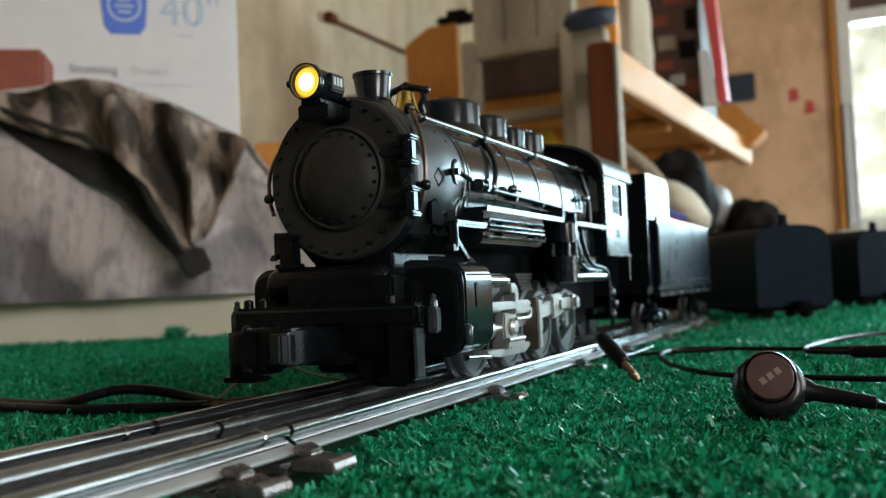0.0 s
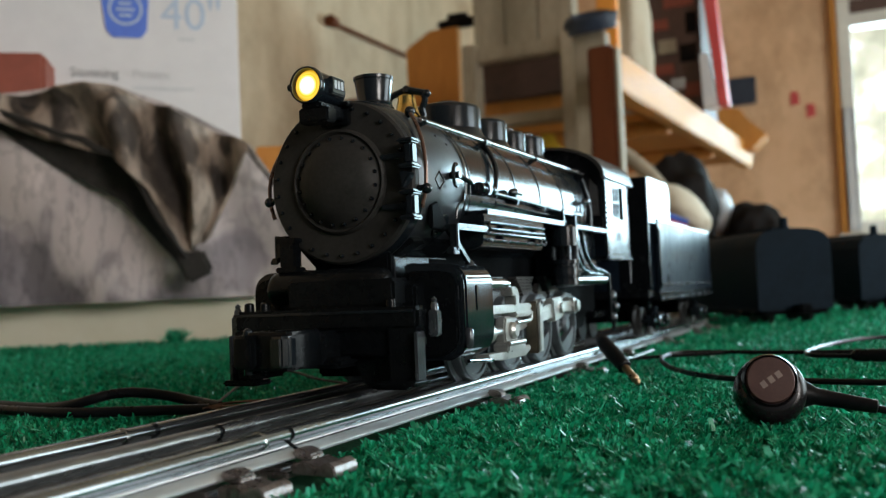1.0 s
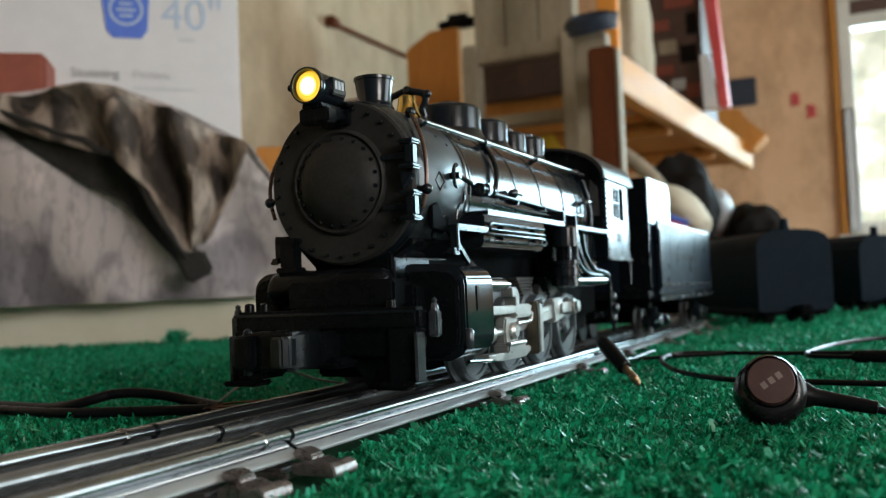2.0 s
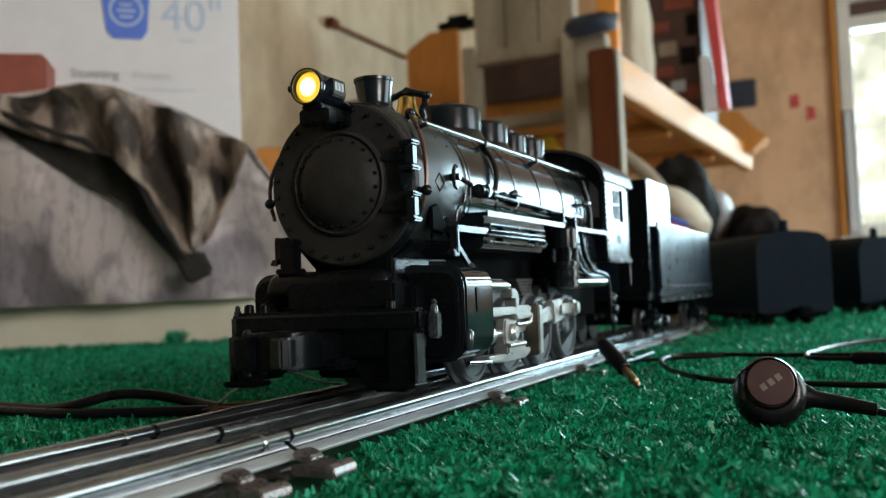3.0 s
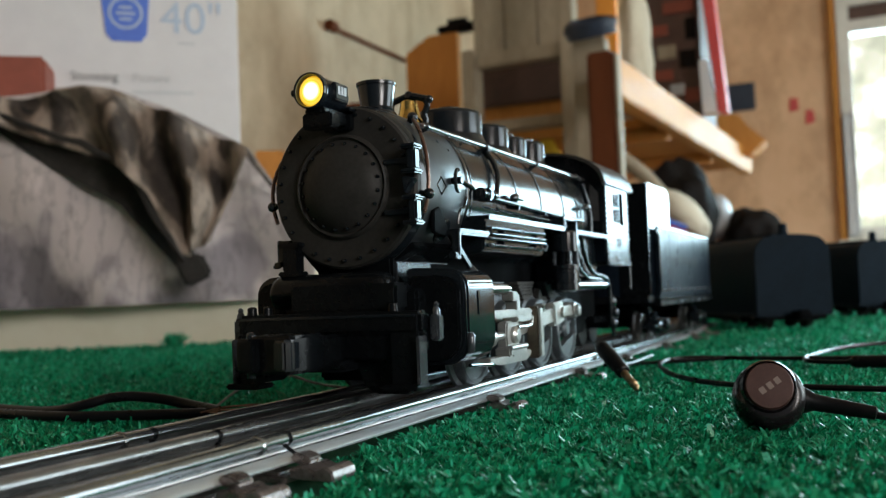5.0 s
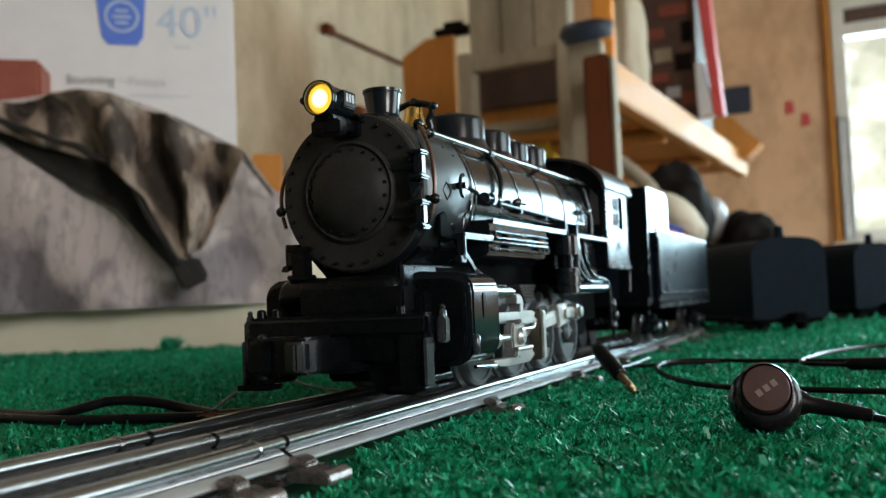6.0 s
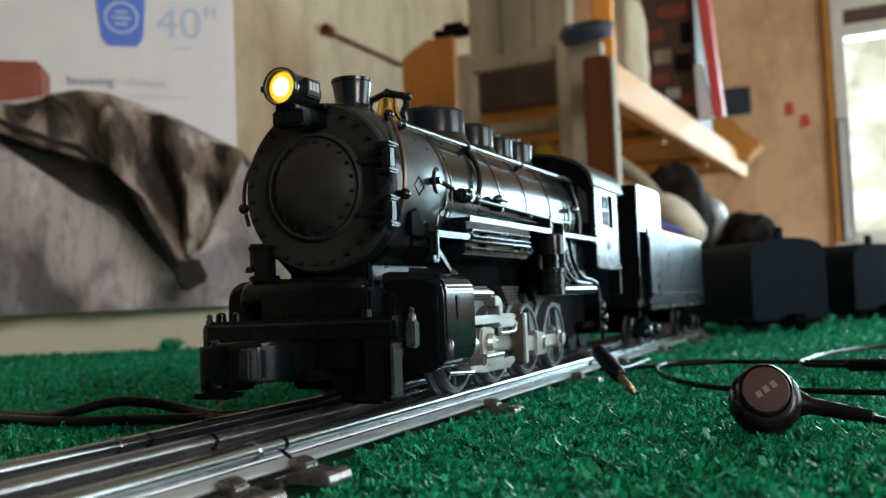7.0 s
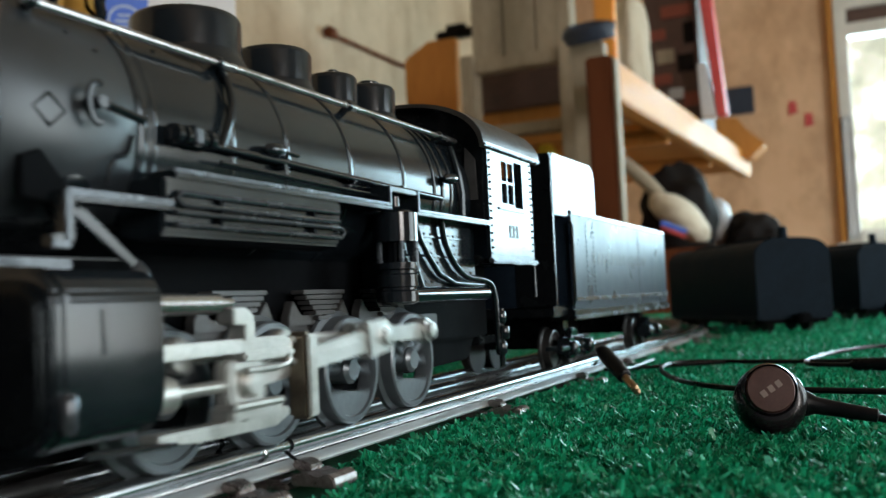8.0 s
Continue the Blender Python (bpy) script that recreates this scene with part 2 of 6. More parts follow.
CEIL = surface("ceiling_boards", (0.26, 0.18, 0.11), (0.36, 0.26, 0.17), 3, 0.8, stretch=(6, 0.6, 1))
GARDEN = daylight_view()
SLATE = surface("blue_black_tinplate", (0.005, 0.010, 0.015), (0.009, 0.016, 0.025), 40, 0.5, spec=0.03)

# ---------------------------------------------------------------- mesh helpers
MM = 0.001


def cube(bm, x0, x1, y0, y1, z0, z1, bevel=0.0, seg=2):
    m = Matrix.Translation(((x0 + x1) / 2, (y0 + y1) / 2, (z0 + z1) / 2)) @ Matrix.Diagonal((abs(x1 - x0), abs(y1 - y0), abs(z1 - z0), 1))
    vs = bmesh.ops.create_cube(bm, size=1, matrix=m)["verts"]
    if bevel:
        es = list({e for v in vs for e in v.link_edges})
        bmesh.ops.bevel(bm, geom=es, offset=bevel, segments=seg, affect="EDGES", clamp_overlap=True)
    return bm


def lathe(bm, profile, at=(0, 0, 0), axis=(0, 1, 0), seg=32, close=True):
    """profile: (distance along the axis, radius)."""
    ax = Vector(axis).normalized()
    u = ax.orthogonal().normalized() if abs(ax.z) > 0.9 else ax.cross(Vector((0, 0, 1))).normalized()
    v = ax.cross(u)
    rings = []
    for h, r in profile:
        if r < 1e-9:
            rings.append([bm.verts.new(Vector(at) + ax * h)])
        else:
            rings.append([bm.verts.new(Vector(at) + ax * h + (u * math.cos(2 * math.pi * i / seg) + v * math.sin(2 * math.pi * i / seg)) * r) for i in range(seg)])
    for a, b in zip(rings, rings[1:]):
        for i in range(seg):
            j = (i + 1) % seg
            if len(a) == 1 and len(b) > 1:
                bm.faces.new((a[0], b[j], b[i]))
            elif len(b) == 1 and len(a) > 1:
                bm.faces.new((a[i], a[j], b[0]))
            elif len(a) > 1:
                bm.faces.new((a[i], a[j], b[j], b[i]))
    if close:
        for ring, flip in ((rings[0], True), (rings[-1], False)):
            if len(ring) > 1:
                bm.faces.new(ring[::-1] if flip else ring)
    return bm


def rod(bm, a, b, r, seg=12, r2=None):
    a, b = Vector(a), Vector(b)
    return lathe(bm, [(0, r), ((b - a).length, r if r2 is None else r2)], a, b - a, seg)


def tube(bm, pts, r, seg=8, smooth=0):
    pts = [Vector(q) for q in pts]
    for _ in range(smooth):
        out = [pts[0]]
        for a, b in zip(pts, pts[1:]):
            out += [a.lerp(b, 0.25), a.lerp(b, 0.75)]
        pts = out + [pts[-1]]
    side = None
    rings = []
    for i, q in enumerate(pts):
        way = (pts[min(i + 1, len(pts) - 1)] - pts[max(i - 1, 0)]).normalized()
        side = way.orthogonal() if side is None else side - way * side.dot(way)
        side.normalize()
        up = way.cross(side)
        rings.append([bm.verts.new(q + (side * math.cos(2 * math.pi * k / seg) + up * math.sin(2 * math.pi * k / seg)) * r) for k in range(seg)])
    for a, b in zip(rings, rings[1:]):
        for k in range(seg):
            j = (k + 1) % seg
            bm.faces.new((a[k], a[j], b[j], b[k]))
    bm.faces.new(rings[0][::-1])
    bm.faces.new(rings[-1])
    return bm


def prism(bm, poly, axis, a, b, bevel=0.0):
    """A polygon in the plane across the axis (x: y,z; y: x,z; z: x,y), drawn out from a to b."""
    put = {"x": lambda h, p: (h, p[0], p[1]), "y": lambda h, p: (p[0], h, p[1]), "z": lambda h, p: (p[0], p[1], h)}[axis]
    v0, v1 = [bm.verts.new(put(a, q)) for q in poly], [bm.verts.new(put(b, q)) for q in poly]
    n = len(poly)
    fs = [bm.faces.new(v0[::-1]), bm.faces.new(v1)]
    for i in range(n):
        j = (i + 1) % n
        fs.append(bm.faces.new((v0[i], v0[j], v1[j], v1[i])))
    bmesh.ops.recalc_face_normals(bm, faces=fs)
    if bevel:
        es = list({e for f in fs for e in f.edges})
        bmesh.ops.bevel(bm, geom=es, offset=bevel, segments=2, affect="EDGES", clamp_overlap=True)
    return bm


def arc(cx, cz, r, a0, a1, n):
    return [(cx + r * math.cos(radians(a0 + (a1 - a0) * i / n)), cz + r * math.sin(radians(a0 + (a1 - a0) * i / n))) for i in range(n + 1)]


def finish(bm, name, material, sharp=38):
    me = bpy.data.meshes.new(name)
    bmesh.ops.recalc_face_normals(bm, faces=bm.faces[:])
    bm.to_mesh(me)
    bm.free()
    for f in me.polygons:
        f.use_smooth = True
    me.set_sharp_from_angle(angle=radians(sharp))
    me.materials.append(material)
    return me


def part(name, bm, material, parent=None, label="", at=None, sharp=38):
    ob = new(name, finish(bm, name, material, sharp))
    ob.parent = parent
    if at is not None:
        ob.matrix_basis = at if isinstance(at, Matrix) else Matrix.Translation(at)
    return tagged(ob, label=label)


def thing(name, label, category, at=(0, 0, 0), group="", kind=""):
    ob = new(name)
    ob.empty_display_size = 0.02
    ob.matrix_basis = at if isinstance(at, Matrix) else Matrix.Translation(at)
    return tagged(ob, label, category, group, kind)


def solid(name, bm, material, label, category="", group="", kind="", at=None):
    ob = part(name, bm, material, None, label, at)
    return tagged(ob, "", category, group, kind)


def B():
    return bmesh.new()

# ---------------------------------------------------------------- room
FLOOR_Z = -0.75
X0, X1, Y0, Y1, CEIL_Z = -1.35, 2.30, -1.90, 4.36, 1.75


def room():
    solid("floor", cube(B(), X0 - 0.1, X1 + 0.1, Y0 - 0.1, Y1 + 0.1, FLOOR_Z - 0.08, FLOOR_Z), FLOOR, "grey concrete floor", "floor", kind="structure")
    solid("ceiling", cube(B(), X0 - 0.1, X1 + 0.1, Y0 - 0.1, Y1 + 0.1, CEIL_Z, CEIL_Z + 0.08), CEIL, "brown boarded ceiling", "ceiling", kind="structure")
    solid("wall_west", cube(B(), X0 - 0.1, X0, Y0, Y1, FLOOR_Z, CEIL_Z), WALL_CREAM, "dirty cream painted wall", "wall", kind="structure")
    # unseen wall behind the camera, kept dark so black parts mirror less light
    solid("wall_south", cube(B(), X0, X1, Y0 - 0.1, Y0, FLOOR_Z, CEIL_Z), WALL_DARK, "unseen south wall, dark to subdue reflections", "wall", kind="structure")
    bm = B()     # far wall with the window's opening
    wx0, wx1, wz0, wz1 = 0.062, 2.15, 0.21, 1.26
    cube(bm, X0, wx0, Y1, Y1 + 0.12, FLOOR_Z, CEIL_Z)
    cube(bm, wx1, X1, Y1, Y1 + 0.12, FLOOR_Z, CEIL_Z)
    cube(bm, wx0, wx1, Y1, Y1 + 0.12, FLOOR_Z, wz0)
    cube(bm, wx0, wx1, Y1, Y1 + 0.12, wz1, CEIL_Z)
    solid("wall_north", bm, WALL_PINK, "beige plastered wall with a bright window", "wall", kind="structure")
    win = thing("window_1", "white-framed window full of daylight", "window", (0, Y1, 0), kind="structure")
    bm = B()
    for a, b, c, d in ((wx0, wx1, wz0, wz0 + 0.05), (wx0, wx1, wz1 - 0.05, wz1), (wx0, wx0 + 0.052, wz0 + 0.05, wz1 - 0.05), (wx0 + 0.052, wx1 - 0.05, 1.09, 1.145), (wx1 - 0.05, wx1, wz0 + 0.05, wz1 - 0.05), (1.10, 1.15, wz0 + 0.05, wz1 - 0.05)):
        cube(bm, a, b, -0.03, 0.06, c, d, 0.004)
    part("window_frame", bm, FRAME_WHITE, win)
    part("window_sill", cube(B(), wx0 - 0.04, wx1 + 0.04, -0.10, -0.004, wz0 - 0.03, wz0 - 0.002, 0.004), FRAME_WHITE, win)
    part("side_trim", cube(B(), wx0 - 0.030, wx0 - 0.002, -0.035, -0.003, wz0 - 0.02, 1.34, 0.004), PLY, win, "orange wooden trim strip")
    part("jamb_strip", cube(B(), wx0 + 0.002, wx0 + 0.046, -0.045, -0.032, wz0 + 0.01, 0.745, 0.010), CARD_WHITE, win, "white rounded strip on the jamb")
    part("transom_board", cube(B(), wx0 + 0.05, wx1, -0.022, 0.02, 1.148, 1.205, 0.004), SHADOW_BROWN, win, "brown transom board")
    bm = B()     # unseen wall beside the table; its doorway and window are added for light
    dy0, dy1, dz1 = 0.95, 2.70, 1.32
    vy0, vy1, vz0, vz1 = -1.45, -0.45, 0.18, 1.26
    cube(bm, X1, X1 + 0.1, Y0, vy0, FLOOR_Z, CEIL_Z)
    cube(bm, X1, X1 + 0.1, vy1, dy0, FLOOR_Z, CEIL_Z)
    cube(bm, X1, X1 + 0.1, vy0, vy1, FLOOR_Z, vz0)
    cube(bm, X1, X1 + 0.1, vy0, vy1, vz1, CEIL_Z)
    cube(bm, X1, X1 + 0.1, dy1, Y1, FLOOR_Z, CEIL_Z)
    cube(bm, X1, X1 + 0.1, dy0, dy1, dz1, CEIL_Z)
    solid("wall_east", bm, WALL_CREAM, "unseen cream wall with doorway and window added for light", "wall", kind="structure")
    win = thing("added_side_window", "unseen white-framed window added for fill light", "window", (X1, 0, 0), kind="structure")
    bm = B()
    for a, b, c, d in ((vy0, vy1, vz0, vz0 + 0.04), (vy0, vy1, vz1 - 0.04, vz1), (vy0, vy0 + 0.04, vz0 + 0.04, vz1 - 0.04), (vy1 - 0.04, vy1, vz0 + 0.04, vz1 - 0.04)):
        cube(bm, -0.02, 0.045, a, b, c, d, 0.004)
    part("window_frame", bm, FRAME_WHITE, win)
    solid("backdrop", cube(B(), -1.2, 3.6, Y1 + 1.2, Y1 + 1.22, -0.4, 2.6), GARDEN, "bright washed-out garden outside the window", "garden", kind="structure")


def table():
    t = thing("layout_table", "plywood table under a green turf mat", "table", (0, 0, 0))
    part("tabletop", cube(B(), -0.90, 0.62, -0.55, 1.62, -0.045, -0.004, 0.003), PLY, t)
    for x in (-0.86, 0.58):
        for y in (-0.5, 1.57):
            part("leg", cube(B(), x - 0.03, x + 0.03, y - 0.03, y + 0.03, FLOOR_Z, -0.047, 0.003), PINE, t)


def turf():
    """The mat's backing and its short curled blades, thick near the track and thinner far off."""
    bm = B()
    nx, ny = 76, 108
    grid = [[bm.verts.new((-0.895 + 1.51 * i / nx, -0.545 + 2.16 * j / ny, -0.0005)) for i in range(nx + 1)] for j in range(ny + 1)]
    for j in range(ny):
        for i in range(nx):
            bm.faces.new((grid[j][i], grid[j][i + 1], grid[j + 1][i + 1], grid[j + 1][i]))
    solid("ground", bm, BACKING, "green turf mat backing on the table", "turf mat", kind="structure")
    rng = np.random.default_rng(7)
    groups = [(-0.20, 0.20, 0.05, 0.36, 330000, 0.80), (-0.40, 0.34, 0.30, 0.66, 230000, 0.95), (-0.88, 0.60, 0.05, 1.55, 150000, 1.2)]
    xs, ys, ks = [], [], []
    for a, b, c, d, n, k in groups:
        x, y = rng.uniform(a, b, n), rng.uniform(c, d, n)
        xs.append(x), ys.append(y), ks.append(np.full(n, k))
    x, y, k = np.concatenate(xs), np.concatenate(ys), np.concatenate(ks)
    # clumps
    gx, gy = np.round(x / 0.0046), np.round(y / 0.0046)
    cell = np.modf(np.abs(np.sin(gx * 12.9898 + gy * 78.233) * 43758.5453))[0]
    turn_of_cell = np.modf(np.abs(np.sin(gx * 39.346 + gy * 11.135) * 24634.6345))[0] * 2 * math.pi
    cx = gx * 0.0046 + 0.0014 * np.cos(turn_of_cell)
    cy = gy * 0.0046 + 0.0014 * np.sin(turn_of_cell)
    pull = rng.uniform(0.0, 0.70, len(x))
    x, y = x + (cx - x) * pull, y + (cy - y) * pull
    from_lens = np.hypot(x - 0.14, y)
    vis = np.abs(np.degrees(np.arctan2(x - 0.14, np.maximum(y, 1e-3))) + 24.4) < 40
    onrail = (np.abs(x) < 0.0226) & (y < 0.68)
    for tie in (0.1495, 0.1745, 0.162):
        onrail |= (np.abs(x) < 0.0385) & (np.abs(y - tie) < 0.0085)
    keep = vis & ~onrail & (from_lens > 0.085)
    x, y, k, cell = x[keep], y[keep], k[keep], cell[keep]
    n = len(x)
    turn = rng.uniform(0, 2 * math.pi, n)
    lean = rng.uniform(0.1, 0.8, n)
    tall = rng.uniform(0.0032, 0.0060, n) * (0.74 + 0.48 * cell) * k ** 0.7 * (0.86 + 0.22 * np.sin(x * 410 + 3 * np.sin(y * 260)) * np.sin(y * 380 + 2 * np.sin(x * 300)))
    near = np.clip((np.abs(x) - 0.010) / 0.014, 0.8, 1.0)
    tall *= np.where(y < 0.62, near, 1.0)
    wide = rng.uniform(0.00034, 0.00066, n) * k ** 1.6
    dx, dy = np.cos(turn), np.sin(turn)
    sx, sy = -dy, dx
    z0 = np.full(n, -0.0005)
    curl = rng.uniform(0.2, 1.0, n)
    vs = np.empty((n, 6, 3))
    for i, (h, w, out) in enumerate(((0.0, 1, 0.0), (0.0, -1, 0.0), (0.6, 1.0, 0.35), (0.6, -1.0, 0.35), (0.96, 0.75, 1.0), (1.0, -0.55, 0.95))):
        o = out * lean * tall
        vs[:, i, 0] = x + sx * wide * w + dx * o
        vs[:, i, 1] = y + sy * wide * w + dy * o
        vs[:, i, 2] = z0 + tall * (h - (0.35 * curl if i >= 4 else 0.0) * lean)
    # twist the upper pair so that blades catch light differently
    tw = rng.uniform(-0.7, 0.7, n) * wide
    vs[:, 2, 2] += tw
    vs[:, 3, 2] -= tw
    base = np.arange(n)[:, None] * 6
    me = bpy.data.meshes.new("turf_blades")
    tris = np.concatenate([base + np.array([0, 1, 3]), base + np.array([0, 3, 2]), base + np.array([2, 3, 5]), base + np.array([2, 5, 4])], 0)
    me.vertices.add(n * 6)
    me.vertices.foreach_set("co", vs.reshape(-1).astype(np.float32))
    me.loops.add(len(tris) * 3)
    me.loops.foreach_set("vertex_index", tris.reshape(-1).astype(np.int32))
    me.polygons.add(len(tris))
    me.polygons.foreach_set("loop_start", np.arange(0, len(tris) * 3, 3, dtype=np.int32))
    me.update(calc_edges=True)
    me.materials.append(TURF)
    tagged(new("artificial_grass", me), "short green plastic artificial grass", "artificial grass", kind="stuff")


# ---------------------------------------------------------------- track
CURVE_Y, CURVE_R = 0.66, 1.00


def on_track(y, off):
    """The place beside the track's middle line after y metres of it: straight, then bending."""
    if y <= CURVE_Y:
        return Vector((off, y, 0)), 0.0
    a = (y - CURVE_Y) / CURVE_R
    r = CURVE_R + off
    return Vector((r * math.cos(a) - CURVE_R, CURVE_Y + r * math.sin(a), 0)), -a


def rail_mesh(y0, y1, off, step=0.03):
    """Tubular tinplate rail: round head on a folded web with a sloping foot."""
    half = [(0.0, 11.4), (0.9, 11.3), (1.6, 10.95), (2.1, 10.3), (2.25, 9.6), (2.0, 8.9), (1.3, 8.4), (1.05, 8.0), (1.5, 7.6), (2.3, 7.1), (4.6, 6.0), (4.85, 5.6), (4.7, 5.1)]
    prof = half + [(-a, b) for a, b in half[:0:-1]]
    n = max(2, int((y1 - y0) / step))
    bm = B()
    rows = []
    for i in range(n + 1):
        y = y0 + (y1 - y0) * i / n
        row = []
        for a, b in prof:
            q, _ = on_track(y, off + a * MM)
            row.append(bm.verts.new((q.x, q.y, b * MM)))
        rows.append(row)
    m = len(prof)
    for a, b in zip(rows, rows[1:]):
        for i in range(m - 1):
            bm.faces.new((a[i], a[i + 1], b[i + 1], b[i]))
        bm.faces.new((a[m - 1], a[0], b[0], b[m - 1]))
    bm.faces.new(rows[0][::-1])
    bm.faces.new(rows[-1])
    return bm


def tie_mesh(y):
    """Stamped steel tie with folded clips that grip each rail foot."""
    bm = B()
    q, a = on_track(y, 0)
    cube(bm, -24, 24, -4.8, 4.8, 0.0, 1.5, 0.4)
    cube(bm, -22, 22, -4.2, 4.2, 1.3, 2.2, 0.4)
    cube(bm, 6.5, 12.5, -4.6, 4.6, 1.3, 4.4, 0.5)
    for x in (-19, 0, 19):
        for s in (-1, 1):
            if x * s < 19:
                cube(bm, x + s * 4.6, x + s * 8.2, -3.4, 3.4, 1.3, 3.5, 0.5)
                cube(bm, x + s * 3.2, x + s * 6.0, -3.0, 3.0, 2.9, 3.9, 0.4)
    # folded end: a tongue over the rail foot, a dip, a rolled lip
    for s in (-1, 1):
        lip = [(25.0, 3.6), (26.6, 3.3), (28.0, 4.0), (29.4, 3.9), (30.6, 3.1), (32.0, 3.2), (33.6, 4.0), (35.0, 3.6), (35.8, 2.6), (35.9, 0.9), (34.8, 0.9), (25.0, 1.2)]
        prism(bm, [(s * x, z) for x, z in lip], "y", -4.9, 4.9, 0.35)
        prism(bm, [(s * x, z) for x, z in ((23.4, 4.2), (25.6, 3.5), (28.4, 3.9), (28.2, 4.9), (26.4, 5.9), (24.4, 6.2), (23.2, 5.6))], "y", -1.6, 3.4, 0.4)
    bm.transform(Matrix.Translation(q + Vector((0, 0, 0.0012))) @ Matrix.Rotation(-a, 4, "Z") @ Matrix.Scale(MM, 4))
    return bm


def track():
    joints = [(-0.42, 0.1755), (0.1772, 0.440), (0.4415, 0.705), (0.7065, 1.10)]
    for n, (a, b) in enumerate(joints):
        t = thing("track_section", "three-rail tinplate toy train track on turf", "toy track", (0, 0, 0), "track sections")
        for off in (-19, 0, 19):
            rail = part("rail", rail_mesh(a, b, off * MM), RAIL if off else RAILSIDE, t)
            # same tinplate throughout: near foot paler, inner rails' lower faces painted in shade
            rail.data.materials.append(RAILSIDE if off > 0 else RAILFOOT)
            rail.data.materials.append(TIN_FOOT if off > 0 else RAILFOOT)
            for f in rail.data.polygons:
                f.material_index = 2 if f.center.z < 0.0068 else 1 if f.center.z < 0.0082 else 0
        # knurled bead pressed along the foot
        if n < 2:
            bm = B()
            rings, k = [], 0
            y = max(a, 0.09)
            while y < min(b, 0.34):
                r = 0.00052 if k % 2 else 0.00028
                rings.append([bm.verts.new((0.0208 + r * math.cos(q), y, 0.00745 + r * math.sin(q))) for q in (0.0, 0.8, 1.57, 2.34, math.pi)])
                y, k = y + 0.0005, k + 1
            for p, q in zip(rings, rings[1:]):
                for i in range(4):
                    bm.faces.new((p[i], p[i + 1], q[i + 1], q[i]))
            part("knurled_bead", bm, TIN_FOOT, t, "bright knurled bead along the rail foot")
        for y in ((0.1495, 0.06) if n == 0 else (0.1745, 0.288, 0.388) if n == 1 else (0.47, 0.57, 0.67) if n == 2 else (0.74, 0.9, 1.05)):
            part("tie", tie_mesh(y), TIE, t, "brown stamped steel tie")
        # dark insulating collar and pin gap at the joint
        for off in (-19, 0, 19):
            q, _ = on_track(b + 0.0007, off * MM)
            bm = B()
            lathe(bm, [(-0.0009, 0.0019), (0.0009, 0.0019)], (q.x, q.y, 0.0095), (0, 1, 0), 14)
            part("joint_pin", bm, BLACK_MATT, t, "dark joint gap between rails")
        # fibre insulators under the middle rail, and the pressed nibs that hold the pins
        for y in ((0.1545,) if n == 0 else (0.1885, 0.288) if n == 1 else ()):
            part("insulator", cube(B(), 0.0036, 0.0096, y - 0.0045, y + 0.0045, 0.0042, 0.0082, 0.0004), BLACK_MATT, t, "black fibre insulator")
        for off in (-19, 19):
            q, _ = on_track(b - 0.0088, off * MM)
            part("pressed_nib", lathe(B(), [(-0.0006, 0.00225), (-0.0003, 0.0025), (0.0003, 0.0025), (0.0006, 0.00225)], (q.x, q.y, 0.0093), (0, 1, 0), 14), RAIL, t)


# ---------------------------------------------------------------- locomotive (millimetres; y runs from its front to its rear, z from the rail tops)
YC = 340.0


def mm(bm):
    bm.transform(Matrix.Scale(MM, 4) @ Matrix.Translation((0, -YC, 0)))
    return bm


WHEEL_Y = (289.0, 322.3, 355.8, 389.4)
WHEEL_R, WHEEL_Z, CRANK = 13.2, 14.3, 8.0


def driver_meshes():
    """The pieces of a spoked driver in its own space: axle along x, outer face towards +x, crank pin on +y."""
    S = lambda bm, name, mat: (bm.transform(Matrix.Scale(MM, 4)), finish(bm, name, mat))[1]
    tyre = lathe(B(), [(-2.5, 12.0), (-2.5, 14.6), (-1.3, 14.6), (-0.6, 13.3), (2.6, 13.1), (3.0, 12.7), (3.0, 11.5), (2.4, 11.2), (-1.6, 11.0), (-2.5, 12.0)], (0, 0, 0), (1, 0, 0), 40, False)
    hub = lathe(B(), [(-2.4, 3.6), (2.2, 3.6), (3.2, 2.6), (3.2, 0)], (0, 0, 0), (1, 0, 0), 20)
    weight = prism(B(), arc(0, 0, 11.3, 118, 242, 14), "x", -0.5, 2.4)
    pin = lathe(B(), [(-1.5, 3.2), (0, 3.0), (3.4, 2.7), (3.6, 2.2)], (0, CRANK, 0), (1, 0, 0), 16)
    spoke = rod(B(), (0.6, 2.6, 0), (0.6, 11.4, 0), 1.05, 8, 0.85)
    return S(tyre, "driving_wheel", GUNMETAL), [("hub", S(hub, "hub", GUNMETAL)), ("counterweight", S(weight, "counterweight", GUNMETAL)), ("crank_pin", S(pin, "crank_pin", GUNMETAL))], S(spoke, "spoke", GUNMETAL)


